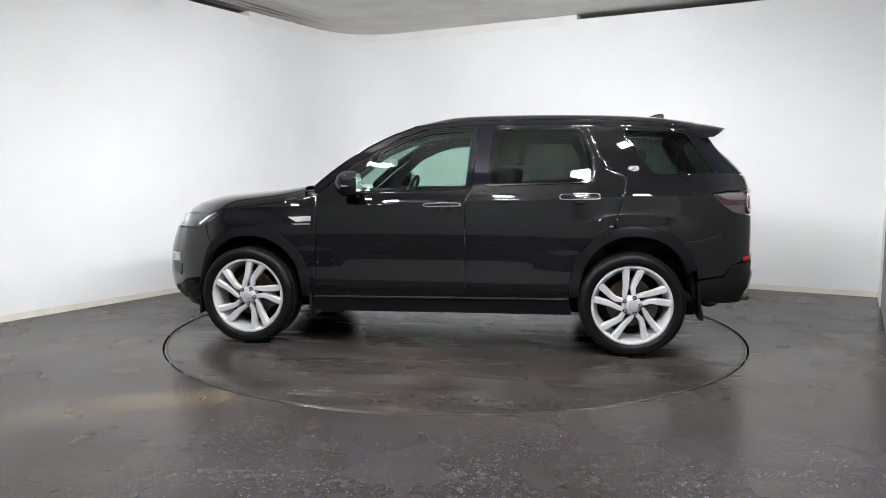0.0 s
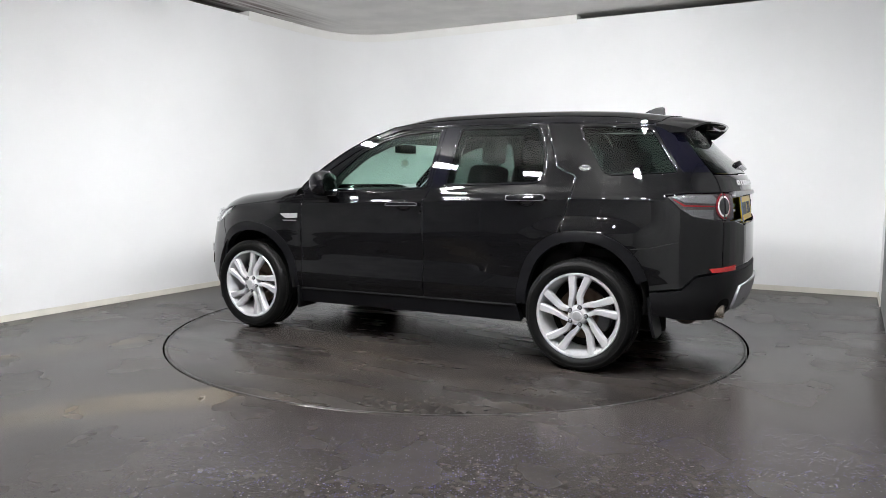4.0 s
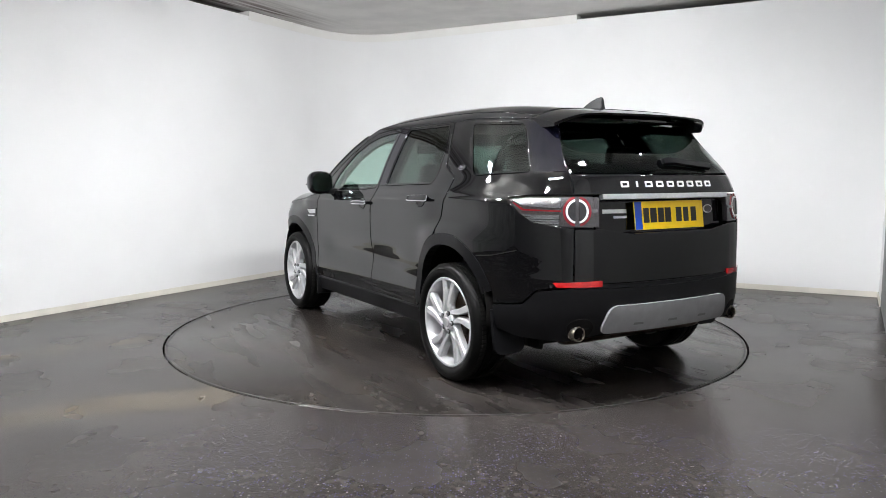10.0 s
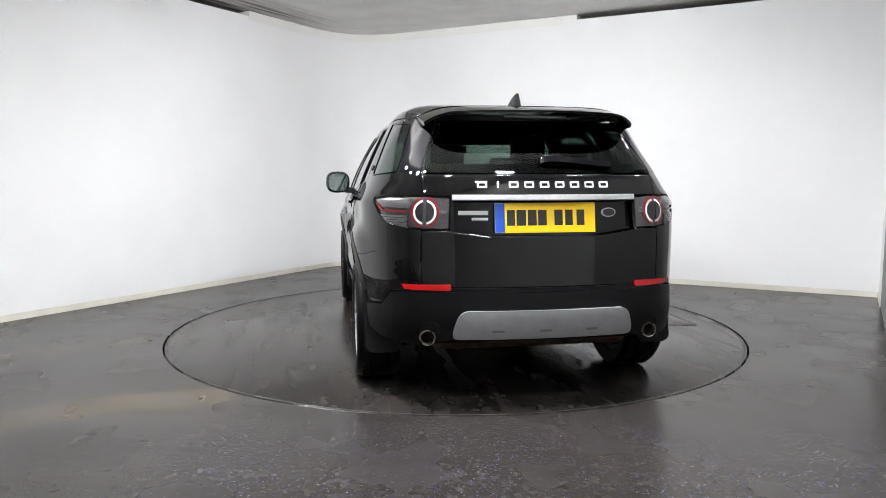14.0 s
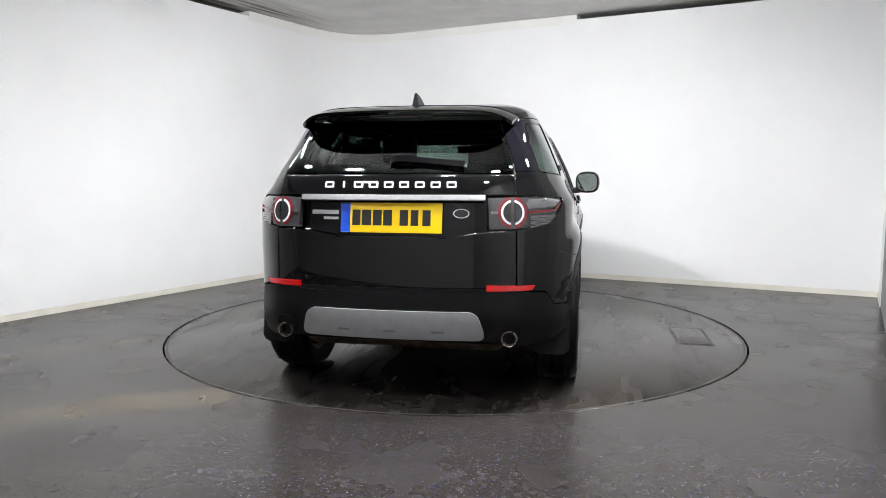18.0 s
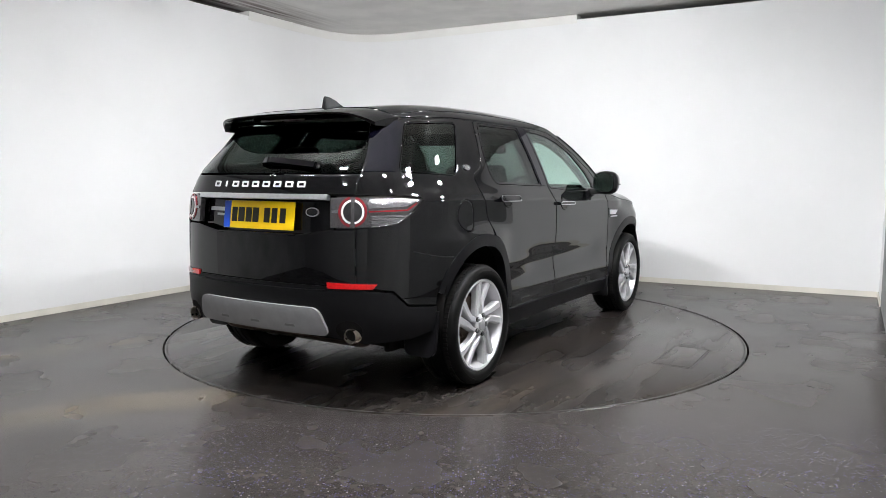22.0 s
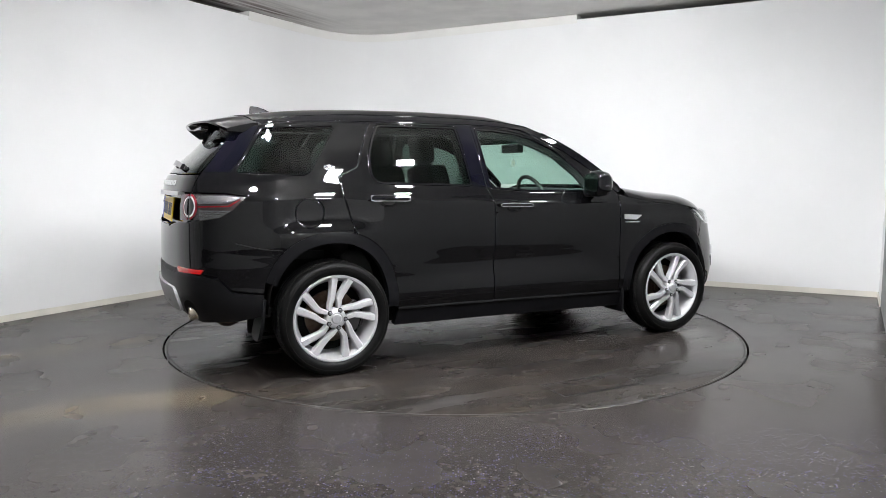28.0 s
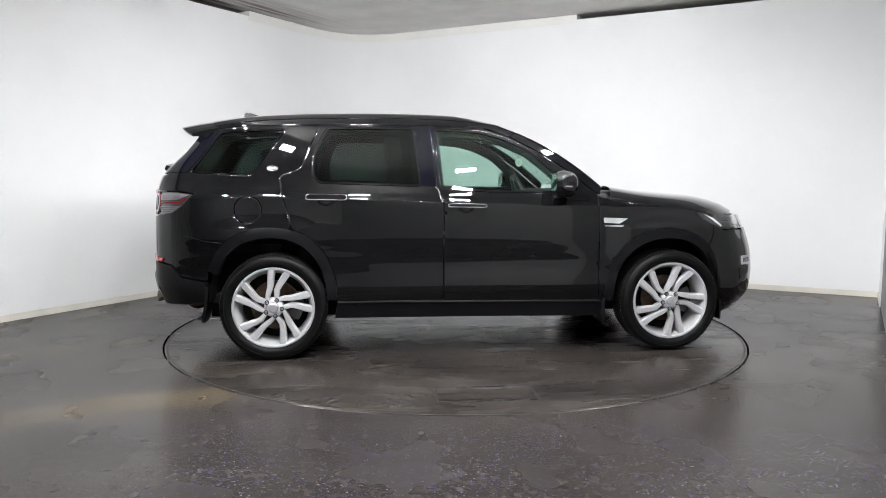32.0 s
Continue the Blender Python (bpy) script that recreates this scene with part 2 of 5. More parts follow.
def lathe(profile, seg=48, axis="y", closed=False):
    """Turns a profile of (radius, height) about an axis."""
    bm = bmesh.new()
    rings = []
    for r, h in profile:
        ring = []
        for i in range(seg):
            a = 2 * math.pi * i / seg
            c, s = r * math.cos(a), r * math.sin(a)
            ring.append(bm.verts.new({"y": (c, h, s), "x": (h, c, s), "z": (c, s, h)}[axis]))
        rings.append(ring)
    n = len(rings)
    for k in range(n if closed else n - 1):
        a, b = rings[k], rings[(k + 1) % n]
        for i in range(seg):
            bm.faces.new((a[i], a[(i + 1) % seg], b[(i + 1) % seg], b[i]))
    return bm


def sweep(path, section, closed_path=False):
    """A closed section (offsets) carried along points given with two axes each: (p, a, b)."""
    bm = bmesh.new()
    rings = [[bm.verts.new(Vector(p) + Vector(a) * u + Vector(b) * v) for u, v in section] for p, a, b in path]
    n = len(section)
    for k in range(len(rings) if closed_path else len(rings) - 1):
        q, r = rings[k], rings[(k + 1) % len(rings)]
        for i in range(n):
            bm.faces.new((q[i], q[(i + 1) % n], r[(i + 1) % n], r[i]))
    if not closed_path:
        bm.faces.new(rings[0])
        bm.faces.new(rings[-1])
    return bm


# ---- the room ----
BACK_U = Vector((0.895, -0.445, 0))        # along the back wall, towards the right wall
SIDE_V = Vector((0.485, 0.875, 0))         # along the side walls, towards the back wall
CORNER = Vector((-1.416, 4.256, 0))
END = Vector((4.303, 1.408, 0))
H_WALL = 3.05
T_WALL = 0.15
R_CORNER = 0.85


def wall_run(name, pts, h, z0=0.0, thick=T_WALL, material=M_wall, side=1):
    """An upright band along a line of floor points, with its thickness on the outer side."""
    bm = bmesh.new()
    inner, outer = [], []
    for i, p in enumerate(pts):
        d = (pts[min(i + 1, len(pts) - 1)] - pts[max(i - 1, 0)]).normalized()
        n = Vector((-d.y, d.x, 0)) * side
        inner.append(p)
        outer.append(p + n * thick)
    up = Vector((0, 0, 1))
    rows = [[bm.verts.new(q + up * z) for q, z in ((a, z0), (a, z0 + h), (b, z0 + h), (b, z0))] for a, b in zip(inner, outer)]
    for r, s in zip(rows, rows[1:]):
        for k in range(4):
            bm.faces.new((r[k], r[(k + 1) % 4], s[(k + 1) % 4], s[k]))
    bm.faces.new(rows[0])
    bm.faces.new(rows[-1])
    ob = part(name, bm, material)
    return tagged(ob, kind="structure")


LEFT_D = Vector((0.494, 0.870, 0))
FRONT_LEFT = CORNER - LEFT_D * 11.4
FRONT_RIGHT = END - SIDE_V * 8.9
arc = []
tan_len = R_CORNER
p_in, p_out = CORNER - LEFT_D * tan_len, CORNER + BACK_U * tan_len
for i in range(13):
    u = i / 12
    arc.append((1 - u) ** 2 * p_in + 2 * u * (1 - u) * CORNER + u * u * p_out)
LEFT_END = CORNER - LEFT_D * 6.7
RIGHT_END = END - SIDE_V * 0.6
EAST_GREY_END = END - SIDE_V * 2.8
tagged(wall_run("wall_west", [LEFT_END, p_in], H_WALL), "smooth white painted showroom wall, evenly lit", "wall")
# grey stretches are added out of view; their tones shade the car's reflections
tagged(wall_run("wall_south_west", [FRONT_LEFT, LEFT_END], H_WALL, material=M_darkwall), "unseen wall beside the camera, light grey set for the car's reflections", "wall")
tagged(wall_run("wall_corner", arc, H_WALL), "white wall curving round the room's corner", "wall")
tagged(wall_run("wall_north", [p_out, END], H_WALL), "smooth white painted showroom wall behind the turntable", "wall")
tagged(wall_run("wall_east", [END, RIGHT_END], H_WALL), "white painted side wall", "wall")
tagged(wall_run("wall_east_toned", [RIGHT_END, EAST_GREY_END], H_WALL, material=M_tonewall), "side wall stretch, grey set for the car's reflections", "wall")
EAST_MID_END = END - SIDE_V * 5.3
tagged(wall_run("wall_east_toned_mid", [EAST_GREY_END, EAST_MID_END], H_WALL, material=M_midwall), "unseen side wall stretch, mid grey set for the car's reflections", "wall")
tagged(wall_run("wall_south_east", [EAST_MID_END, FRONT_RIGHT], H_WALL, material=M_palewall), "unseen wall beside the camera, pale grey set for the car's reflections", "wall")
tagged(wall_run("wall_south", [FRONT_RIGHT, FRONT_LEFT], H_WALL, material=M_greywall), "unseen wall behind the camera, grey set for the car's reflections", "wall")


def inset(pts, d):
    out = []
    for i, p in enumerate(pts):
        t = (pts[min(i + 1, len(pts) - 1)] - pts[max(i - 1, 0)]).normalized()
        out.append(p + Vector((t.y, -t.x, 0)) * d)
    return out


for nm, pts in (("baseboard_west", [LEFT_END, p_in]), ("baseboard_corner", arc), ("baseboard_north", [p_out, END - BACK_U * 0.014]), ("baseboard_east", [END - SIDE_V * 0.014, RIGHT_END])):
    tagged(wall_run(nm, inset(pts, 0.012), 0.056, thick=0.010, material=M_base), "low cream baseboard along the foot of the wall", "baseboard", kind="structure")

# a second, slightly higher board runs round the corner only
step_l = CORNER - LEFT_D * 1.92
step_r = CORNER + BACK_U * 3.19
tagged(wall_run("trim_cap", [step_l] + arc + [step_r], 0.056, z0=H_WALL + 0.002, material=M_band), "white capping on top of the wall round the corner", "trim", kind="structure")
tagged(wall_run("trim_upper", inset([step_l] + arc + [step_r], 0.005), 0.100, z0=H_WALL - 0.042, thick=0.005, material=M_band), "white board on top of the wall round the corner", "trim", kind="structure")

# ceiling, held above the walls by a narrow dark gap
centre = (FRONT_LEFT + END) / 2


def slab(name, pts, z0, z1, material):
    bm = bmesh.new()
    lo = [bm.verts.new((p.x, p.y, z0)) for p in pts]
    hi = [bm.verts.new((p.x, p.y, z1)) for p in pts]
    bm.faces.new(lo)
    bm.faces.new(hi)
    for i in range(len(pts)):
        j = (i + 1) % len(pts)
        bm.faces.new((lo[i], lo[j], hi[j], hi[i]))
    return tagged(part(name, bm, material, smooth=False), kind="structure")


grown = [p + (p - centre).normalized() * 0.6 for p in (CORNER, END, FRONT_RIGHT, FRONT_LEFT)]
Z_CEIL = 3.112
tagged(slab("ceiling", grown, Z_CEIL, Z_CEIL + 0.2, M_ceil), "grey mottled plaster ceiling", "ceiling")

# added sheet outside the walls closes the gap; its dark colour is the gap's shade
far = [p + (p - centre).normalized() * 0.45 for p in (CORNER, END, FRONT_RIGHT, FRONT_LEFT)]
for i, nm in enumerate(("trim_gap_north", "trim_gap_east", "trim_gap_south", "trim_gap_west")):
    a, b = far[i], far[(i + 1) % 4]
    tagged(wall_run(nm, [a, b], 0.5, z0=2.7, thick=0.05, material=M_void, side=1), "added dark sheet standing in for the shaded gap above the wall", "trim", kind="structure")

# floor with a round opening, and the turntable in it
R_TABLE = 2.234
bm = bmesh.new()
SEG = 128
far_pts = [p + (p - centre).normalized() * 0.3 for p in (CORNER, END, FRONT_RIGHT, FRONT_LEFT)]


def far_hit(a):
    """Where a ray from the middle of the table leaves the floor's outline."""
    d = Vector((math.cos(a), math.sin(a), 0))
    best = 1e9
    for i in range(4):
        p, q = far_pts[i], far_pts[(i + 1) % 4]
        e = q - p
        den = d.x * e.y - d.y * e.x
        if abs(den) > 1e-9:
            k = (p.x * e.y - p.y * e.x) / den
            u = (p.x * d.y - p.y * d.x) / den
            if k > 0 and -1e-6 <= u <= 1 + 1e-6:
                best = min(best, k)
    return d * best


angles = sorted([2 * math.pi * i / SEG for i in range(SEG)] + [math.atan2(p.y, p.x) % (2 * math.pi) for p in far_pts])
ring_in = [bm.verts.new((math.cos(a) * (R_TABLE + 0.010), math.sin(a) * (R_TABLE + 0.010), 0)) for a in angles]
ring_lo = [bm.verts.new((math.cos(a) * (R_TABLE + 0.010), math.sin(a) * (R_TABLE + 0.010), -0.12)) for a in angles]
ring_out = [bm.verts.new(far_hit(a)) for a in angles]
for i in range(len(angles)):
    j = (i + 1) % len(angles)
    bm.faces.new((ring_in[i], ring_out[i], ring_out[j], ring_in[j]))
    bm.faces.new((ring_lo[i], ring_in[i], ring_in[j], ring_lo[j]))
bm.faces.new(ring_lo)
tagged(part("floor", bm, M_floor, smooth=False), "dark grey resin floor with fine flakes and brown tyre stains", "floor", kind="structure")

table = new("turntable")
tagged(table, "flush round turntable with a scuffed dark top", "turntable")
bm = lathe([(0.001, 0.0), (1.0, 0.0), (R_TABLE - 0.010, 0.0), (R_TABLE - 0.004, -0.004), (R_TABLE - 0.004, -0.10)], SEG, "z")
part("table_top", bm, M_table, table)
bm = lathe([(R_TABLE - 0.026, 0.0), (R_TABLE - 0.026, 0.0007), (R_TABLE - 0.012, 0.0007), (R_TABLE - 0.012, 0.0)], SEG, "z")
part("rim", bm, mat("worn_table_rim", (0.020, 0.0185, 0.018), 0.45, vary=0.4, scale=8, rvary=0.08), table, "worn metal rim strip")
# access hatch let into the table, with an open joint round it
HX0, HX1, HY0, HY1 = -0.315, 0.225, -1.965, -1.745
part("hatch", box(HX0, HX1, HY0, HY1, 0.0005, 0.0030, 0.001), M_table, table, "rectangular access hatch")
for x0, x1, y0, y1 in ((HX0 - 0.02, HX1 + 0.02, HY0 - 0.02, HY0 - 0.006), (HX0 - 0.02, HX1 + 0.02, HY1 + 0.006, HY1 + 0.02), (HX0 - 0.02, HX0 - 0.006, HY0 - 0.006, HY1 + 0.006), (HX1 + 0.006, HX1 + 0.02, HY0 - 0.006, HY1 + 0.006)):
    part("hatch_frame", box(x0, x1, y0, y1, 0.0002, 0.0022), bpy.data.materials["worn_table_rim"], table)

# ---- ceiling lights: small oblong floodlights, set out round the front of the table ----
# the last two are added fill lamps that brighten the wall behind the camera
LIGHTS_AND_FILL = [(-2.30, -0.70), (-2.0, -1.6), (-1.3, -2.2), (-0.25, -2.95), (0.65, -2.6), (1.35, -1.95), (2.3, -0.75), (-1.9, -4.1), (0.55, -4.3)]


def ceiling_light():
    thing = new("ceiling_light")
    tagged(thing, "small oblong white floodlight under the ceiling, switched on", "ceiling light", group="ceiling lights")
    part("diffuser", box(-0.048, 0.048, -0.105, 0.105, -0.052, -0.040, 0.002), M_lamp, thing)
    bm = bmesh.new()
    for x0, x1, y0, y1 in ((-0.062, 0.062, -0.119, -0.106), (-0.062, 0.062, 0.106, 0.119), (-0.062, -0.049, -0.106, 0.106), (0.049, 0.062, -0.106, 0.106)):
        bmesh.ops.create_cube(bm, size=1, matrix=Matrix.LocRotScale(((x0 + x1) / 2, (y0 + y1) / 2, -0.040), None, (x1 - x0, y1 - y0, 0.03)))
    part("frame", bm, M_frame, thing, smooth=False)
    part("housing", box(-0.046, 0.046, -0.102, 0.102, -0.039, 0.0, 0.006), M_frame, thing)
    part("bracket", box(-0.02, 0.02, -0.02, 0.02, 0.0, 0.10, 0.003), M_frame, thing)
    return thing


first = None
TILTS = [54, 42, 38, 37, 24, 25, 30, -8, -8]
for (x, y), tilt in zip(LIGHTS_AND_FILL, TILTS):
    m = pose(x, y, Z_CEIL - 0.09, 0, 0, math.degrees(math.atan2(y, x))) @ pose(0, 0, 0, 0, tilt, 0)
    if first is None:
        first = ceiling_light()
        first.matrix_basis = m
    else:
        copy_thing(first, m)

# ---- the car: its skin is one smooth surface, cut into panels ----


def pchip(xs, ys):
    xs, ys = np.array(xs, float), np.array(ys, float)
    h, d = np.diff(xs), np.diff(ys) / np.diff(xs)
    m = np.zeros(len(xs))
    m[0], m[-1] = d[0], d[-1]
    for i in range(1, len(xs) - 1):
        if d[i - 1] * d[i] > 0:
            w1, w2 = 2 * h[i] + h[i - 1], h[i] + 2 * h[i - 1]
            m[i] = (w1 + w2) / (w1 / d[i - 1] + w2 / d[i])

    def f(x):
        x = np.clip(np.asarray(x, float), xs[0], xs[-1])
        i = np.clip(np.searchsorted(xs, x) - 1, 0, len(xs) - 2)
        t = (x - xs[i]) / h[i]
        return ((1 + 2 * t) * (1 - t) ** 2 * ys[i] + t * (1 - t) ** 2 * h[i] * m[i] + t * t * (3 - 2 * t) * ys[i + 1] + t * t * (t - 1) * h[i] * m[i + 1])
    return f


# plan outline, left half, from the nose to the tail
PLAN = [(2.330, 0.0), (2.318, 0.22), (2.225, 0.45), (2.150, 0.565), (2.068, 0.655), (1.94, 0.768), (1.78, 0.85), (1.58, 0.908), (1.37, 0.922),
        (1.1, 0.925), (0.8, 0.914), (0.4, 0.908), (0.0, 0.907), (-0.5, 0.910), (-0.95, 0.922), (-1.37, 0.928), (-1.65, 0.922),
        (-1.85, 0.882), (-2.0, 0.818), (-2.10, 0.742), (-2.168, 0.66), (-2.213, 0.55), (-2.240, 0.42), (-2.262, 0.22), (-2.270, 0.0)]


def catmull(pts, n=24):
    p = np.array(pts, float)
    p = np.vstack([[p[1][0], -p[1][1]], p, [p[-2][0], -p[-2][1]]])
    out = []
    for i in range(1, len(p) - 2):
        t = np.linspace(0, 1, n, endpoint=False)[:, None]
        a, b, c, d = p[i - 1], p[i], p[i + 1], p[i + 2]
        out.append(0.5 * (2 * b + (c - a) * t + (2 * a - 5 * b + 4 * c - d) * t ** 2 + (3 * b - a - 3 * c + d) * t ** 3))
    return np.vstack(out + [p[-2][None]])


CURVE = catmull(PLAN)
CURVE[0, 1] = CURVE[-1, 1] = 0
ARC = np.concatenate([[0], np.cumsum(np.hypot(*np.diff(CURVE, axis=0).T))])
S_ALL = float(ARC[-1])
TAN = np.gradient(CURVE, axis=0)
TAN /= np.linalg.norm(TAN, axis=1)[:, None]
NOR = np.stack([-TAN[:, 1], TAN[:, 0]], 1) * -1
NOR = np.where((NOR[:, 1] < -0.5)[:, None], -NOR, NOR)
if NOR[len(NOR) // 2, 1] < 0:
    NOR = -NOR

SIDE_IN = pchip([0.15, 0.25, 0.32, 0.40, 0.44, 0.48, 0.52, 0.55, 0.585, 0.64, 0.70, 0.76, 0.82, 0.90, 0.98, 1.045, 1.062, 1.085, 1.14, 1.277, 1.42, 1.52, 1.57, 1.60, 1.63],
                [0.10, 0.050, 0.034, 0.018, 0.0095, 0.0075, 0.011, 0.016, 0.0225, 0.0265, 0.019, 0.010, 0.005, 0.004, 0.006, 0.009, 0.019, 0.028, 0.053, 0.106, 0.169, 0.219, 0.247, 0.268, 0.310])
REAR_IN = pchip([0.2, 0.30, 0.38, 0.45, 0.55, 0.70, 0.94, 1.10, 1.21, 1.25, 1.31, 1.42, 1.50, 1.63],
                [0.16, 0.085, 0.045, 0.018, 0.0, 0.0, 0.006, 0.022, 0.050, 0.075, 0.130, 0.250, 0.325, 0.44])
FRONT_IN = pchip([0.15, 0.25, 0.36, 0.52, 0.65, 0.81, 0.934, 1.0, 1.6], [0.25, 0.12, 0.015, 0.0, 0.015, 0.08, 0.17, 0.26, 0.9])


def skin_at(q, z):
    """The body's skin at q metres along the plan outline from the tail (left side positive) and z metres up."""
    q, z = np.asarray(q, float), np.asarray(z, float)
    s = S_ALL - np.abs(q)
    cx, cy = np.interp(s, ARC, CURVE[:, 0]), np.interp(s, ARC, CURVE[:, 1])
    nx, ny = np.interp(s, ARC, NOR[:, 0]), np.interp(s, ARC, NOR[:, 1])
    k = np.hypot(nx, ny)
    nx, ny = nx / k, ny / k
    ws = ny * ny
    # the shoulder crease climbs a little towards the tail
    zs = z + (0.034 * cx + 0.002) * np.exp(-((z - 1.06) / 0.12) ** 2)
    d = ws * SIDE_IN(zs) + (1 - ws) * np.where(nx > 0, FRONT_IN(z), REAR_IN(z))
    # the hollow along the doors runs out towards the wheel arches
    open_x = 1 / (1 + np.exp((np.abs(cx + 0.03) - 0.66) / 0.07))
    d = d - 0.017 * np.exp(-((z - 0.645) / 0.085) ** 2) * (1 - open_x) * ws
    # the cabin narrows towards the tail
    d = d + 0.055 * np.clip((-1.15 - cx) / 0.8, 0, 1) ** 1.5 * np.clip((z - 1.08) / 0.45, 0, 1) ** 0.8 * 1.25 * ws
    # the wheel arches swell a little
    u = np.clip((z - 0.862) / 0.130, 0, 1)
    u = u * u * (3 - 2 * u)
    haunch = (1 - u) * np.exp(-(np.minimum(z - 0.75, 0) / 0.17) ** 2) * 0.029 - 0.016 * u * np.exp(-(np.maximum(z - 1.0, 0) / 0.14) ** 2)
    d = d - haunch * (np.exp(-((cx + 1.42) / (0.36 - 0.08 * u)) ** 4) + np.exp(-((cx - 1.36) / (0.36 - 0.14 * u)) ** 4)) * ws
    x, y = cx - nx * d, cy - ny * d
    return np.stack([x, np.where(q < 0, -y, y), z], -1)


def skin_point(q, z, off=0.0):
    q, z = np.asarray(q, float), np.asarray(z, float)
    e = 0.004
    a = skin_at(q + e, z) - skin_at(q - e, z)
    b = skin_at(q, z + e) - skin_at(q, z - e)
    n = np.cross(b, a)
    n /= np.linalg.norm(n, axis=-1)[..., None]
    p = skin_at(q, z)
    out = np.stack([p[..., 0] * 0.35, p[..., 1], (p[..., 2] - 0.7) * 0.3], -1)
    n = n * np.sign((n * out).sum(-1))[..., None]
    return p + n * off, n




def qx(x):
    """q at the place along the left side whose plan outline has this x."""
    return S_ALL - float(np.interp(-x, -CURVE[:, 0], ARC))


BACK = CURVE[:, 0] < -1.9
NOSE = CURVE[:, 0] > 1.7


def qy(y):
    """q on the tail at y."""
    return math.copysign(S_ALL - float(np.interp(-abs(y), -CURVE[BACK, 1], ARC[BACK])), y)


def qf(y):
    """q on the nose at y (left half)."""
    return S_ALL - float(np.interp(abs(y), CURVE[NOSE, 1], ARC[NOSE]))


def X(*pts):
    return [(qx(x), z) for x, z in pts]


def Y(*pts):
    return [(qy(y), z) for y, z in pts]


def FR(*pts):
    return [(qf(y), z) for y, z in pts]


def inside(poly, pts):
    poly, pts = np.array(poly), np.array(pts)
    res = np.zeros(len(pts), bool)
    j = len(poly) - 1
    for i in range(len(poly)):
        (xi, yi), (xj, yj) = poly[i], poly[j]
        c = (yi > pts[:, 1]) != (yj > pts[:, 1])
        with np.errstate(divide="ignore", invalid="ignore"):
            res ^= c & (pts[:, 0] < (xj - xi) * (pts[:, 1] - yi) / (yj - yi) + xi)
        j = i
    return res


def area(poly):
    p = np.array(poly)
    return 0.5 * float(np.sum(p[:, 0] * np.roll(p[:, 1], -1) - np.roll(p[:, 0], -1) * p[:, 1]))


def shrunk(poly, d):
    p = np.array(poly, float)
    if area(p) < 0:
        p = p[::-1]
    e = np.roll(p, -1, 0) - p
    n = np.stack([-e[:, 1], e[:, 0]], 1)
    n /= np.maximum(np.linalg.norm(n, axis=1)[:, None], 1e-9)
    m = n + np.roll(n, 1, 0)
    m /= np.maximum((m * m).sum(1)[:, None] / 2, 0.35)
    return p + m * d


def split(poly, step):
    out = []
    for a, b in zip(poly, np.roll(poly, -1, 0)):
        k = max(1, int(math.ceil(np.linalg.norm(b - a) / step)))
        for i in range(k):
            out.append(a + (b - a) * i / k)
    return np.array(out)


def rounded(poly, r, seg=4):
    """The outline with its corners rounded."""
    out, n = [], len(poly)
    p = [Vector((a[0], a[1])) for a in poly]
    for i in range(n):
        a, b, c = p[i - 1], p[i], p[(i + 1) % n]
        ra = min(r, (a - b).length * 0.45, (c - b).length * 0.45)
        u, v = b + (a - b).normalized() * ra, b + (c - b).normalized() * ra
        for k in range(seg + 1):
            t = k / seg
            w = (1 - t) ** 2 * u + 2 * t * (1 - t) * b + t * t * v
            out.append((w.x, w.y))
    return out


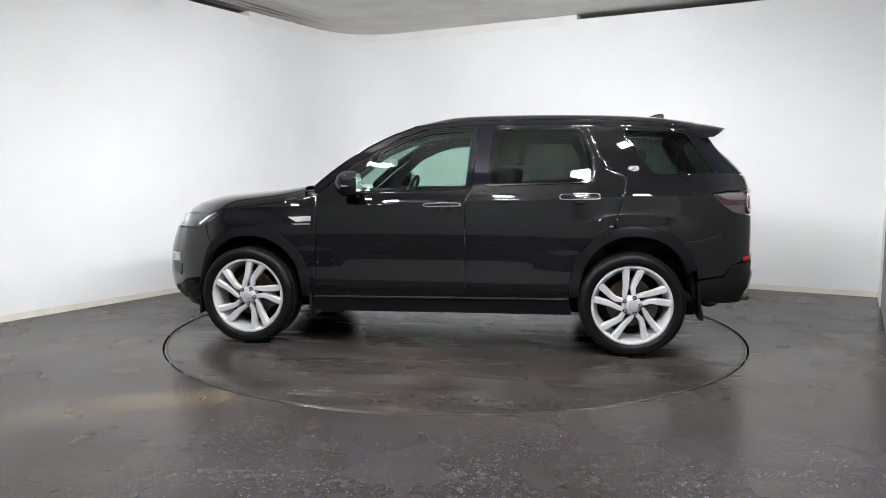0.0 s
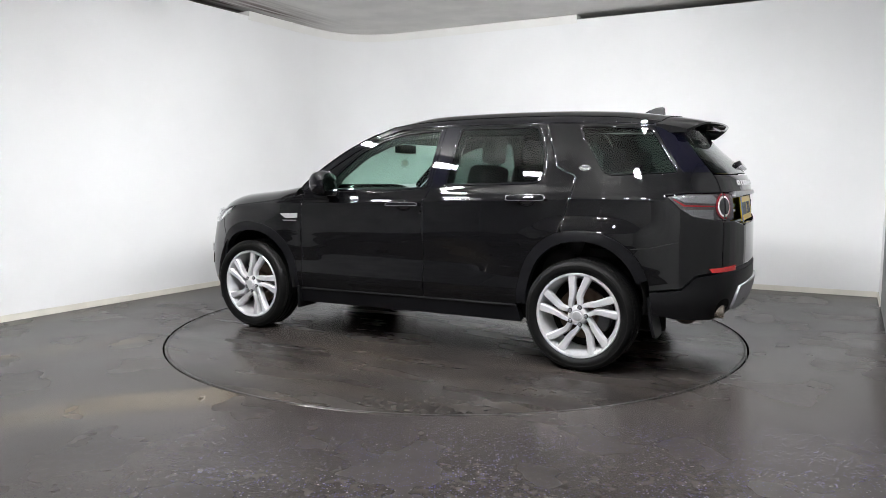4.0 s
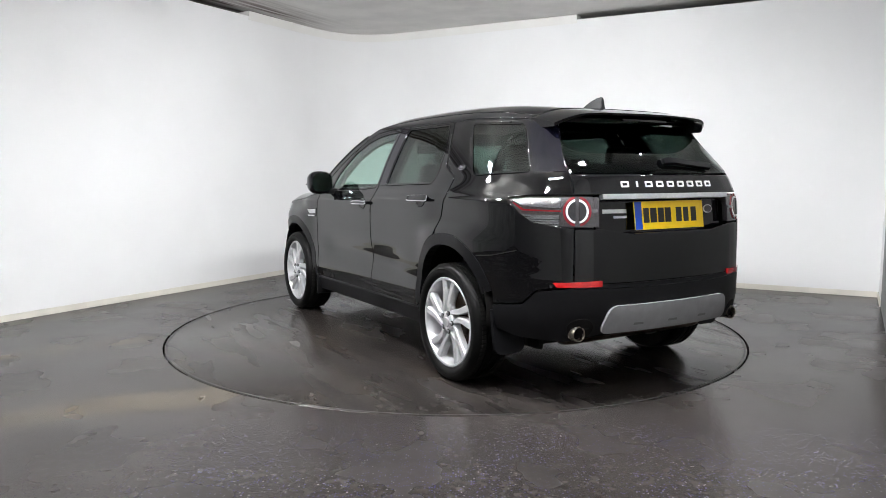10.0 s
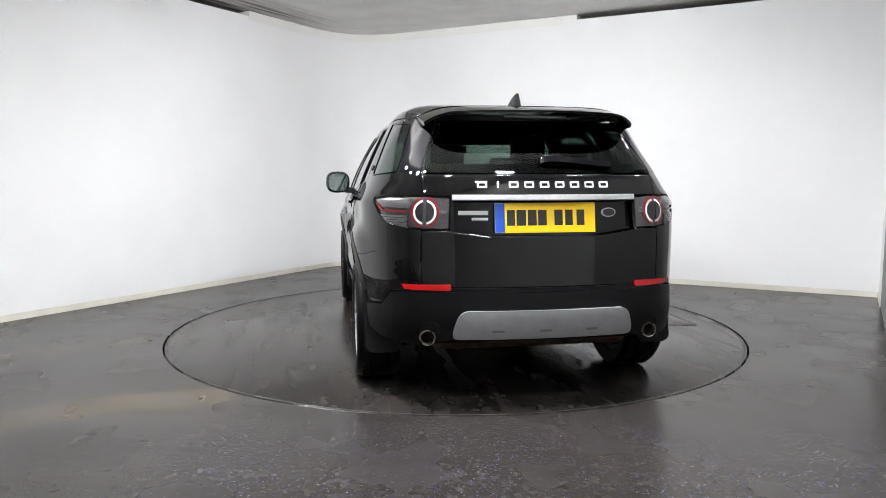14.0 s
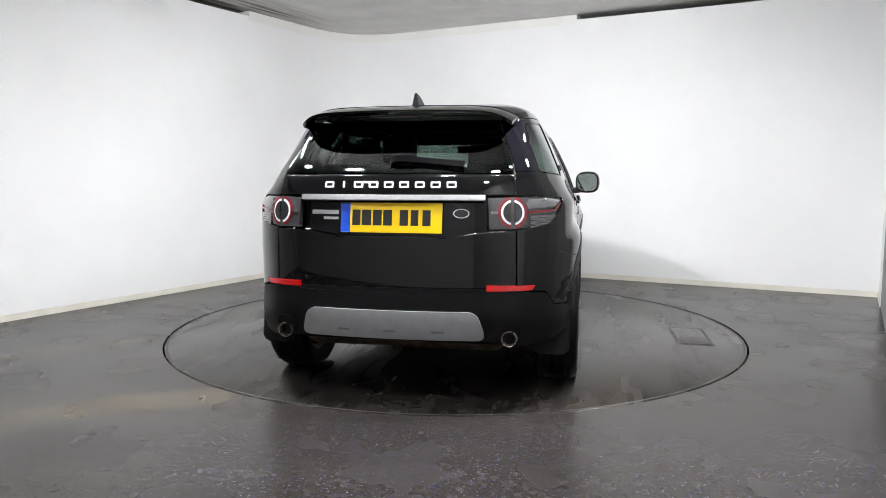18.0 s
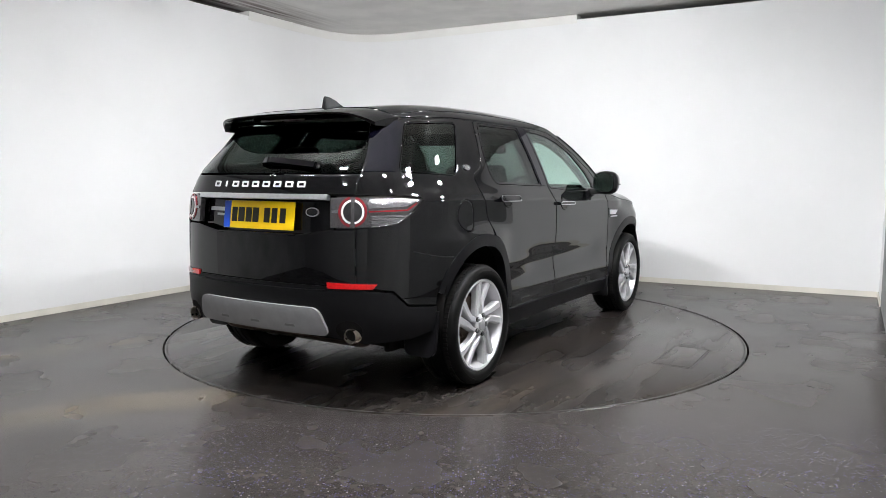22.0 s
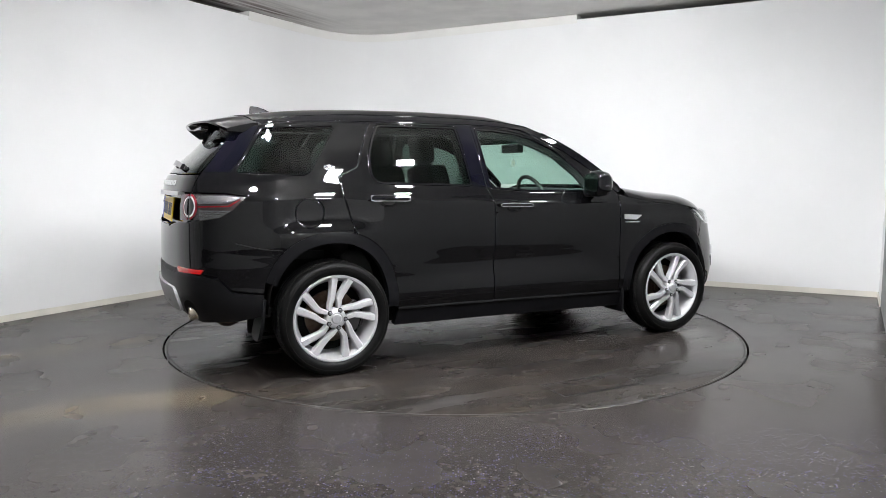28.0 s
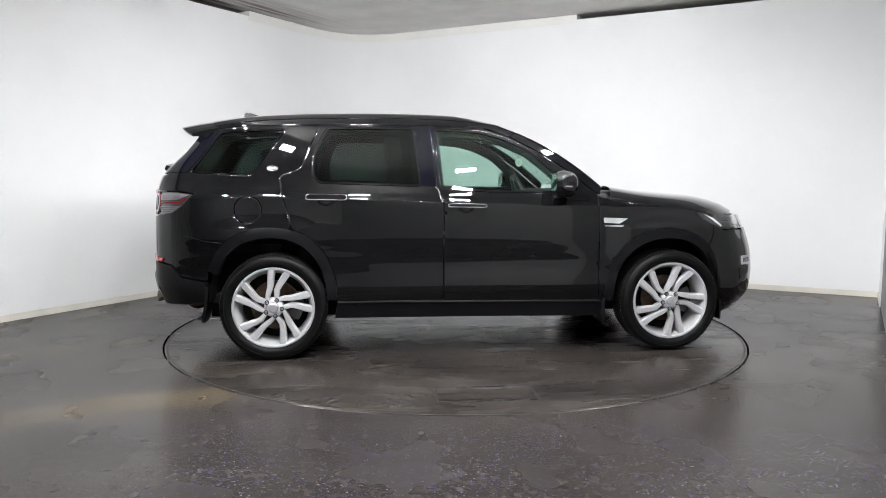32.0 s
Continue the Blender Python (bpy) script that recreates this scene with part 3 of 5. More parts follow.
def skin(name, outline, material, parent, holes=(), step=0.05, depth=0.014, off=0.0, shrink=0.0025, back=False, mirror=False, label="", chart=skin_point, soft=0.0):
    """A panel of the skin inside an outline in (q, z), with turned-in edges. off: metres proud of the body. mirror: on the other side. soft: width of the rounded edge."""
    rim = split(shrunk(outline, shrink), step * 0.7)
    cuts = [split(shrunk(h, -shrink), step * 0.7) for h in holes]
    lo, hi = rim.min(0), rim.max(0)
    gx, gy = np.meshgrid(np.arange(lo[0] + step / 2, hi[0], step), np.arange(lo[1] + step / 2, hi[1], step))
    g = np.stack([gx.ravel(), gy.ravel()], 1)
    if len(g):
        ok = inside(rim, g)
        for c in cuts:
            ok &= ~inside(c, g)
        g = g[ok]
    bound = np.vstack([rim] + cuts)
    if len(g):
        dist = np.min(np.linalg.norm(g[:, None] - bound[None], axis=2), axis=1)
        g = g[dist > step * 0.35]
    loops = [rim] + cuts
    if soft:
        loops += [split(shrunk(outline, shrink + soft), step * 0.7)] + [split(shrunk(h, -shrink - soft), step * 0.7) for h in holes]
        bound = np.vstack(loops)
    edges, base = [], 0
    for loop in loops:
        k = len(loop)
        edges += [(base + i, base + (i + 1) % k) for i in range(k)]
        base += k
    vv = [Vector(p) for p in np.vstack([bound, g])] if len(g) else [Vector(p) for p in bound]
    V, _, T, *_ = delaunay_2d_cdt(vv, edges, [], 0, 1e-6)
    V = np.array([tuple(v) for v in V])
    T = np.array([t for t in T if len(t) == 3])
    mid = V[T].mean(1)
    ok = inside(rim, mid)
    for c in cuts:
        ok &= ~inside(c, mid)
    e1, e2 = V[T[:, 1]] - V[T[:, 0]], V[T[:, 2]] - V[T[:, 0]]
    size = np.abs(e1[:, 0] * e2[:, 1] - e1[:, 1] * e2[:, 0])
    ok &= size > 2e-3 * np.maximum((e1 ** 2).sum(1), (e2 ** 2).sum(1))
    T = T[ok]
    P, N = chart(V[:, 0], V[:, 1], off)
    f = np.cross(P[T[:, 1]] - P[T[:, 0]], P[T[:, 2]] - P[T[:, 0]])
    flip = (f * N[T].sum(1)).sum(1) < 0
    T[flip] = T[flip][:, ::-1]
    use = {}
    for a, b, c in T:
        for e in ((a, b), (b, c), (c, a)):
            use[e] = True
    bedge = [(a, b) for a, b in use if (b, a) not in use]
    if soft:
        # the edge turns over: its points sink a little and lean outwards
        lean = np.zeros_like(P)
        for a, b in bedge:
            w = np.cross(P[a] - P[b], -N[a])
            w /= max(np.linalg.norm(w), 1e-9)
            lean[a] += w
            lean[b] += w
        on = np.linalg.norm(lean, axis=1) > 1e-6
        lean[on] /= np.linalg.norm(lean[on], axis=1)[:, None]
        P[on] -= N[on] * soft * 0.35
        N = np.where(on[:, None], N + lean * 0.9, N)
        N /= np.linalg.norm(N, axis=1)[:, None]
    n0 = len(P)
    verts = np.vstack([P, P - N * depth])
    faces = [tuple(t) for t in T] + [(b, a, a + n0, b + n0) for a, b in bedge]
    nor = [N[i] for t in T for i in t]
    for a, b in bedge:
        w = np.cross(P[a] - P[b], -N[a])
        w /= max(np.linalg.norm(w), 1e-9)
        nor += [w] * 4
    if back:
        faces += [tuple(i + n0 for i in t[::-1]) for t in T]
        nor += [-N[i] for t in T for i in t[::-1]]
    if mirror:
        verts = verts * [1, -1, 1]
        sizes, newn, k = [len(fc) for fc in faces], [], 0
        for sz in sizes:
            newn += [n * [1, -1, 1] for n in nor[k:k + sz]][::-1]
            k += sz
        faces, nor = [fc[::-1] for fc in faces], newn
    me = bpy.data.meshes.new(name)
    me.from_pydata(verts.tolist(), [], [[int(i) for i in fc] for fc in faces])
    me.shade_smooth()
    me.normals_split_custom_set([tuple(n) for n in nor])
    return part(name, me, material, parent, label)


def both(name, outline, material, parents, **kw):
    """The same panel on the left and the right side. parents: one, or a pair (left, right)."""
    pl, pr = parents if isinstance(parents, tuple) else (parents, parents)
    return skin(name, outline, material, pl, **kw), skin(name, outline, material, pr, mirror=True, **kw)


def circle(c, r, n=28, squash=1.0, a0=0.0, a1=360.0):
    full = a1 - a0 >= 360
    k = n if full else n + 1
    return [(c[0] + r * math.cos(radians(a0 + (a1 - a0) * i / n)), c[1] + squash * r * math.sin(radians(a0 + (a1 - a0) * i / n))) for i in range(k)]


def arch(front, grow=0.0, a0=0, a1=180, n=22):
    cx, a, z0, b = (1.335, 0.437, 0.36, 0.500) if front else (-1.385, 0.430, 0.40, 0.487)
    a, b, pw = a + grow, b + grow, 2 / 2.25
    out = []
    for i in range(n + 1):
        t = radians(a0 + (a1 - a0) * i / n)
        c, s = math.cos(t), math.sin(t)
        out.append((cx + a * math.copysign(abs(c) ** pw, c), z0 + b * abs(s) ** pw))
    return out


def sheet(grid, thick=0.012, way=(0, 0, -1)):
    """A smooth sheet from rows of points, with a little thickness towards way."""
    bm = bmesh.new()
    rows = [[bm.verts.new(p) for p in r] for r in grid]
    for r, s in zip(rows, rows[1:]):
        for i in range(len(r) - 1):
            bm.faces.new((r[i], r[i + 1], s[i + 1], s[i]))
    if thick:
        w = Vector(way) * thick
        low = [[bm.verts.new(v.co + w) for v in r] for r in rows]
        for r, s in zip(low, low[1:]):
            for i in range(len(r) - 1):
                bm.faces.new((s[i], s[i + 1], r[i + 1], r[i]))
        loop = rows[0] + [r[-1] for r in rows[1:-1]] + rows[-1][::-1] + [r[0] for r in rows[1:-1]][::-1]
        under = low[0] + [r[-1] for r in low[1:-1]] + low[-1][::-1] + [r[0] for r in low[1:-1]][::-1]
        for i in range(len(loop)):
            j = (i + 1) % len(loop)
            bm.faces.new((loop[i], loop[j], under[j], under[i]))
    return bm


car = new("car")
tagged(car, "glossy black five-door sport utility car parked on the turntable", "car")
car.matrix_basis = pose(CAR_AT[0], CAR_AT[1], 0)

# outlines on the side, in (x, z)
A_LINE = [(0.865, 1.150), (0.70, 1.287), (0.505, 1.420), (0.30, 1.524), (0.15, 1.584)]
DOOR_A = [(0.845, 1.105), (0.77, 1.160), (0.635, 1.272), (0.44, 1.402), (0.25, 1.500), (0.09, 1.556), (-0.10, 1.572)]
Z_EDGE = pchip([-1.90, -1.46, -1.07, -0.67, -0.34, -0.05, 0.15], [1.566, 1.608, 1.626, 1.632, 1.628, 1.612, 1.586])
D_TOP = 1.577
WIN_F = [(0.545, 1.262), (0.378, 1.412), (0.20, 1.496), (0.05, 1.535), (-0.12, 1.552), (-0.272, 1.556), (-0.244, 1.144), (0.10, 1.118), (0.655, 1.115)]
WIN_R = [(-0.417, 1.562), (-1.003, 1.560), (-1.055, 1.47), (-1.095, 1.37), (-1.103, 1.272), (-1.095, 1.215), (-1.055, 1.180), (-0.378, 1.158)]
WIN_Q = [(-1.285, 1.545), (-1.800, 1.520), (-1.975, 1.252), (-1.535, 1.232), (-1.495, 1.248), (-1.462, 1.29)]

front_door_out = [(0.858, 0.364)] + DOOR_A + [(-0.305, D_TOP), (-0.295, 1.45), (-0.272, 1.15), (-0.228, 1.04), (-0.231, 0.371)]
rear_door_out = [(-0.231, 0.371), (-0.228, 1.04), (-0.272, 1.15), (-0.295, 1.45), (-0.305, D_TOP), (-1.045, D_TOP - 0.004), (-1.075, 1.53), (-1.150, 1.36), (-1.185, 1.285),
                 (-1.245, 1.255), (-1.300, 1.235), (-1.318, 1.215), (-1.300, 1.09), (-1.245, 0.91), (-1.235, 0.874)] + arch(False, 0.004, 74, 2) + [(-0.955, 0.387)]

doors = []
for nm, out, win, gmat, lab, hx, hz in (("front_door", front_door_out, WIN_F, M_clear, "clear green-tinted window", -0.072, 1.027), ("rear_door", rear_door_out, WIN_R, M_tint, "dark privacy window", -1.010, 1.079)):
    pair = both(nm, X(*out), M_paint, car, holes=[rounded(X(*win), 0.03)], step=0.015, soft=0.006)
    doors.append(pair)
    both("window_pane", rounded(X(*win), 0.03), gmat, pair, depth=0.004, off=-0.006, shrink=-0.004, back=True, label=lab, step=0.06)
    both("window_seal", rounded(X(*win), 0.03), M_piano, pair, holes=[shrunk(rounded(X(*win), 0.03), 0.012)], depth=0.01, off=-0.001, shrink=0.0005, step=0.05)
    both("inner_panel", shrunk(X(*[(x, min(z, 1.10)) for x, z in out if z < 1.12]), 0.03), M_trim, pair, off=-0.07, depth=0.02, step=0.1)
    both("inner_frame", shrunk(X(*win), -0.05), M_trim, pair, holes=[rounded(shrunk(X(*win), 0.028), 0.03)], off=-0.050, depth=0.02, shrink=0, step=0.06)
    g = [(qx(hx + dx), hz + dz - 0.02 * dx) for dx, dz in ((0.132, -0.006), (0.132, 0.005), (0.112, 0.0115), (0.0, 0.0135), (-0.112, 0.0115), (-0.132, 0.005), (-0.132, -0.006), (-0.112, -0.0105), (0.112, -0.0105))]
    hs = both("handle", g, M_piano, pair, off=0.030, depth=0.020, shrink=0, step=0.03)
    both("handle_trim", shrunk(g, -0.001), M_chrome, hs, holes=[shrunk(g, 0.0034)], off=0.0315, depth=0.006, shrink=0, step=0.03, label="thin chrome surround")
    bowl = circle((qx(hx - 0.005), hz - 0.006), 0.062, 24, 0.66)
    bowls = both("handle_bowl", bowl, M_paint, pair, holes=[shrunk(bowl, 0.012)], off=0.004, depth=0.006, shrink=0, step=0.02, soft=0.005, label="raised lip round the finger recess")
    # flat black disc stands in for the shade inside the finger recess
    both("recess", shrunk(bowl, 0.010), M_ink, bowls, off=0.0015, depth=0.003, shrink=0)

# front wing, sill, rear quarter
wing = [(1.545, 0.982), (1.522, 0.988), (1.128, 1.035), (0.94, 1.070), (0.8455, 1.092), (0.858, 0.364), (0.892, 0.364)] + arch(True, 0.0, 178, 46) + [(1.685, 0.80), (1.70, 0.886), (1.615, 0.924)]
wings = both("front_wing", X(*wing), M_paint, car, step=0.015, soft=0.006)
sill = [(0.885, 0.351), (0.92, 0.243), (-0.97, 0.266), (-0.95, 0.379)]
both("sill", X(*sill), M_arch, car, depth=0.05, off=-0.004, label="satin black sill")
for sgn in (1, -1):
    rows = []
    for x in np.linspace(0.868, -0.945, 40):
        z0 = 0.356 + (0.868 - x) * 0.0135
        a, b, c = (skin_point(qx(float(x)), z0 + dz, o)[0] * np.array([1, sgn, 1]) for dz, o in ((-0.006, 0.003), (0.0, 0.006), (0.010, 0.001)))
        rows.append([tuple(a), tuple(b), tuple(c)])
    part("sill_ledge", sheet(rows, 0), M_satin, car)
TG_EDGE = [(qy(0.640), 0.655), (qy(0.640), 0.98), (qy(0.640), 1.13), (qy(0.645), 1.20), (qy(0.66), 1.25), (qy(0.695), 1.36), (qy(0.73), 1.47), (qy(0.75), 1.53)]
LAMP_R = [(qx(-1.885), 1.112), (qx(-1.912), 1.085), (qx(-1.962), 1.035), (qx(-2.03), 0.990), (qy(0.70), 0.968), (qy(0.640), 0.962), (qy(0.640), 1.128), (qx(-2.0), 1.126)]
quarter = X((-1.045, D_TOP - 0.004), (-1.30, 1.570), (-1.60, 1.558), (-1.80, 1.545)) + TG_EDGE[::-1] + [(qy(0.66), 0.655)] + X((-2.05, 0.63), (-1.98, 0.555), (-1.80, 0.535)) + X(*arch(False, 0.0, 160, 76)) + X(
    (-1.245, 0.91), (-1.300, 1.09), (-1.318, 1.215), (-1.300, 1.235), (-1.245, 1.255), (-1.185, 1.285), (-1.150, 1.36), (-1.075, 1.53))
FUEL = (qx(-1.522), 1.007)
ql = skin("rear_quarter", quarter, M_paint, car, holes=[rounded(X(*WIN_Q), 0.04), LAMP_R], step=0.015, soft=0.006)
qr = skin("rear_quarter", quarter, M_paint, car, holes=[rounded(X(*WIN_Q), 0.04), LAMP_R, circle(FUEL, 0.088, 32)], step=0.015, mirror=True, soft=0.005)
skin("fuel_flap", circle(FUEL, 0.088, 32), M_paint, qr, step=0.04, mirror=True, soft=0.005)
quarters = (ql, qr)
both("window_pane", rounded(X(*WIN_Q), 0.04), M_tint, quarters, depth=0.004, off=-0.004, shrink=-0.004, back=True, step=0.06, label="dark privacy window")
both("window_seal", rounded(X(*WIN_Q), 0.04), M_piano, quarters, holes=[shrunk(rounded(X(*WIN_Q), 0.04), 0.0045)], depth=0.008, off=0.001, shrink=0.0005)
ov = circle((qx(-1.368), 1.277), 0.036, 24, 0.46)
badges = both("badge", ov, M_lampin, quarters, off=0.004, depth=0.004, shrink=0, label="small oval badge with a chrome rim", step=0.02)
both("badge_rim", ov, M_dull, badges, holes=[shrunk(ov, 0.004)], off=0.006, depth=0.005, shrink=0, step=0.02)
both("badge_bar", X((-1.345, 1.281), (-1.345, 1.273), (-1.391, 1.273), (-1.391, 1.281)), M_dull, badges, off=0.006, depth=0.004, shrink=0, step=0.02)

seam = [(-1.690, 0.790), (-1.80, 0.800), (-1.95, 0.836)]
both("panel_seam", X(*[(x, z + 0.0025) for x, z in seam] + [(x, z - 0.0025) for x, z in seam[::-1]]), M_ink, quarters, off=0.0008, depth=0.003, shrink=0, step=0.03)

# gloss covers on the middle and rear pillars
both("pillar_cover", X((-0.277, 1.562), (-0.299, 1.570), (-0.268, 1.152), (-0.247, 1.152)), M_navy, doors[0], off=0.002, depth=0.003, shrink=0.001, step=0.03, label="gloss blue-black pillar cover")
both("pillar_cover", X((-0.304, 1.570), (-0.414, 1.566), (-0.377, 1.160), (-0.276, 1.154)), M_navy, doors[1], off=0.002, depth=0.003, shrink=0.001, step=0.03, label="gloss blue-black pillar cover")
both("pillar_cover", X((-1.822, 1.530), (-1.998, 1.250)) + [(TG_EDGE[k][0] + 0.012, TG_EDGE[k][1]) for k in (4, 5, 6, 7)], M_navy, quarters, off=0.002, depth=0.003, shrink=0.001, step=0.02, label="gloss blue-black pillar cover")
# roof side rails and front pillars
rail = DOOR_A[4:] + [(-0.305, D_TOP), (-1.045, D_TOP - 0.004), (-1.30, 1.570), (-1.60, 1.558), (-1.80, 1.545)] + [(x, float(Z_EDGE(x))) for x in np.linspace(-1.86, 0.13, 14)] + [(0.30, 1.522)]
both("roof_rail", X(*rail), M_piano, car, step=0.03, label="gloss black roof side", soft=0.006)
pillar = A_LINE[:4] + DOOR_A[:5][::-1] + [(0.865, 1.098)]
both("front_pillar", X(*pillar), M_piano, car, step=0.04)

# bonnet, windscreen, roof
rows = []
for i in range(13):
    u = i / 12
    xa = 1.70 + (0.93 - 1.70) * u
    za = float(np.interp(xa, [0.93, 1.128, 1.522, 1.62, 1.70], [1.076, 1.041, 0.994, 0.978, 0.948]))
    e = skin_at(qx(xa), za)
    crown = 0.062 * min(1, u / 0.30) ** 0.7 + 0.004
    bow = 0.47 * (1 - u) ** 1.3 + 0.14 * u
    rows.append([(e[0] + bow * (1 - v * v), e[1] * v, za + crown * (1 - abs(v) ** 12) + 0.012 * (1 - v * v)) for v in np.sin(np.linspace(-math.pi / 2, math.pi / 2, 41))])
part("bonnet", sheet(rows, 0.015), M_paint, car)
rows = []
A_CURVE = pchip([p[1] for p in A_LINE], [p[0] for p in A_LINE])
for z in np.linspace(A_LINE[0][1], A_LINE[-1][1], 15):
    x = float(A_CURVE(z))
    e = skin_at(qx(x), z)
    k = (z - 1.15) / 0.43
    rows.append([(e[0] + (0.20 - 0.05 * k) * (1 - v * v), e[1] * v * 0.985, z + 0.006 * k * (1 - v * v)) for v in np.linspace(-1, 1, 21)])
band = [[Vector(p) + Vector((0.004, 0, 0.004)) for p in r] for r in rows[-4:]]
head = band
windscreen = part("windscreen", sheet(rows, 0.005, (-0.7, 0, -0.7)), M_clear, car, "clear windscreen")
part("windscreen_band", sheet(head, 0.003, (-0.7, 0, -0.7)), M_piano, windscreen, "black band along the top of the glass")
rows = []
for x in np.linspace(0.15, -1.88, 24):
    z = float(Z_EDGE(x))
    e = skin_at(qx(x), z)
    k = max(0.0, (x + 0.10) / 0.25)
    kr = max(0.0, (-1.6 - x) / 0.28)
    rows.append([(e[0] + 0.15 * k * (1 - v * v) - 0.10 * kr * (1 - v * v), e[1] * v, z + (0.045 - 0.038 * k) * (1 - abs(v) ** 9)) for v in np.sin(np.linspace(-math.pi / 2, math.pi / 2, 41))])
part("roof", sheet(rows, 0.015), M_paint, car)
for sgn in (1, -1):
    path = []
    for z in np.linspace(1.125, 1.535, 22):
        p, n = skin_point(qx(float(A_CURVE(z))), z, -0.003)
        path.append((p * [1, sgn, 1], n * [1, sgn, 1], (0.62, 0, 0.78)))
    part("pillar_lip", sweep(path, [(0.009 * math.cos(b), 0.009 * math.sin(b)) for b in [2 * math.pi * k / 10 for k in range(10)]]), M_piano, car, "black moulding along the edge of the windscreen")
part("scuttle", box(0.86, 1.06, -0.70, 0.70, 1.075, 1.120, 0.02), M_satin, car, "black plastic scuttle")

# rear spoiler: a closed wing whose ends turn down
bm = bmesh.new()
rings = []
for v in np.sin(np.linspace(-math.pi / 2, math.pi / 2, 65)):
    a = abs(v)
    reach = 0.325 - 0.055 * v * v - 0.085 * a ** 8
    drop = 0.044 * max(0.0, (a - 0.70) / 0.30) ** 2.4
    lead = 1.580 + 0.045 * (1 - a ** 4) - 0.6 * drop
    tail = 1.573 - 0.014 * v * v - drop
    thick = 0.022 + 0.024 * a ** 6
    top, low = [], []
    for k in range(8):
        u = k / 7
        x = -1.75 - reach * u
        z = lead + (tail - lead) * (0.55 * u + 0.45 * u * u)
        top.append((x, 0.605 * v * (1 - 0.03 * u), z))
        low.append((x + 0.006 * (1 if k == 7 else 0), 0.600 * v * (1 - 0.03 * u), z - thick * (1.5 - 1.1 * u)))
    rings.append([bm.verts.new(p) for p in top + low[::-1]])
for r, t in zip(rings, rings[1:]):
    for k in range(16):
        bm.faces.new((r[k], r[(k + 1) % 16], t[(k + 1) % 16], t[k]))
bm.faces.new(rings[0])
bm.faces.new(rings[-1])
spoiler = part("spoiler", bm, M_paint, car, "roof spoiler with turned-down ends")
part("brake_light", box(-2.025, -2.005, -0.17, 0.17, 1.535, 1.548, 0.003), M_brake, spoiler, "high-level red brake light")

# aerial fin on the roof
bm = bmesh.new()
prof = [(-1.480, 1.625), (-1.520, 1.658), (-1.565, 1.686), (-1.620, 1.704), (-1.664, 1.708), (-1.674, 1.701), (-1.680, 1.610)]
ra = [bm.verts.new((x, 0.010 - 0.004 * (z - 1.61) / 0.09 + 0.015 * (1 - (z - 1.61) / 0.09), z)) for x, z in prof]
rb = [bm.verts.new((x, -(0.010 - 0.004 * (z - 1.61) / 0.09 + 0.015 * (1 - (z - 1.61) / 0.09)), z)) for x, z in prof]
bm.faces.new(ra)
bm.faces.new(rb[::-1])
for i in range(len(prof)):
    j = (i + 1) % len(prof)
    bm.faces.new((ra[i], ra[j], rb[j], rb[i]))
bmesh.ops.bevel(bm, geom=bm.edges[:], offset=0.004, segments=2, affect="EDGES")
part("aerial", bm, M_arch, car, "black shark-fin aerial")

# tail: tailgate, lamps, number plate, bumper
tg_low = [(-qy(0.640), 0.660), (-qy(0.640), 0.955), (-qy(0.50), 0.955), (-qy(0.30), 0.925), (qy(0.30), 0.925), (qy(0.50), 0.955), (qy(0.640), 0.955), (qy(0.640), 0.660)]
tailgate = skin("tailgate", tg_low, M_paint, car, step=0.04, depth=0.03, soft=0.007)
part("tailgate_shelf", box(-2.255, -2.20, -0.29, 0.29, 0.915, 0.926, 0.004), M_paint, tailgate)
tg_mid = [(-qy(0.50), 0.950), (-qy(0.50), 1.140), (qy(0.50), 1.140), (qy(0.50), 0.950), (qy(0.30), 0.920), (-qy(0.30), 0.920)]
skin("plate_recess", tg_mid, M_piano, tailgate, off=-0.055, depth=0.02, shrink=0)
tg_up = [(-qy(0.640), 1.130), (-qy(0.645), 1.20), (-qy(0.655), 1.238), (qy(0.655), 1.238), (qy(0.645), 1.20), (qy(0.640), 1.130)]
skin("tailgate_upper", tg_up, M_paint, tailgate, step=0.03, depth=0.03, soft=0.006)
tg_glass = [(-qy(0.655), 1.243), (-qy(0.695), 1.36), (-qy(0.73), 1.47), (-qy(0.75), 1.53), (qy(0.75), 1.53), (qy(0.73), 1.47), (qy(0.695), 1.36), (qy(0.655), 1.243)]
skin("rear_window", tg_glass, M_tint, tailgate, step=0.06, depth=0.005, back=True, label="dark tinted rear window")
skin("window_border", tg_glass, M_piano, tailgate, holes=[rounded(shrunk(tg_glass, 0.055), 0.04)], off=-0.007, depth=0.004, step=0.06, label="black printed border")
skin("chrome_bar", [(-qy(0.487), 1.107), (-qy(0.487), 1.133), (qy(0.487), 1.133), (qy(0.487), 1.107)], M_brushed, tailgate, off=0.012, depth=0.04, shrink=0, label="brushed chrome bar")
# chrome capital shapes across the tailgate, kept as plain blocks
for i in range(9):
    y0 = 0.335 - i * 0.0815
    wd = 0.010 if i == 1 else 0.050
    o = [(qy(y0 - wd / 2), 1.169), (qy(y0 - wd / 2), 1.200), (qy(y0 + wd / 2), 1.200), (qy(y0 + wd / 2), 1.169)]
    cuts = [[(qy(y0 - wd / 2 + 0.008), 1.177), (qy(y0 - wd / 2 + 0.008), 1.192), (qy(y0 + wd / 2 - 0.008), 1.192), (qy(y0 + wd / 2 - 0.008), 1.177)]] if wd > 0.03 else []
    skin("chrome_character", rounded(o, 0.006), M_silver, tailgate, holes=cuts, off=0.005, depth=0.005, shrink=0, step=0.03)
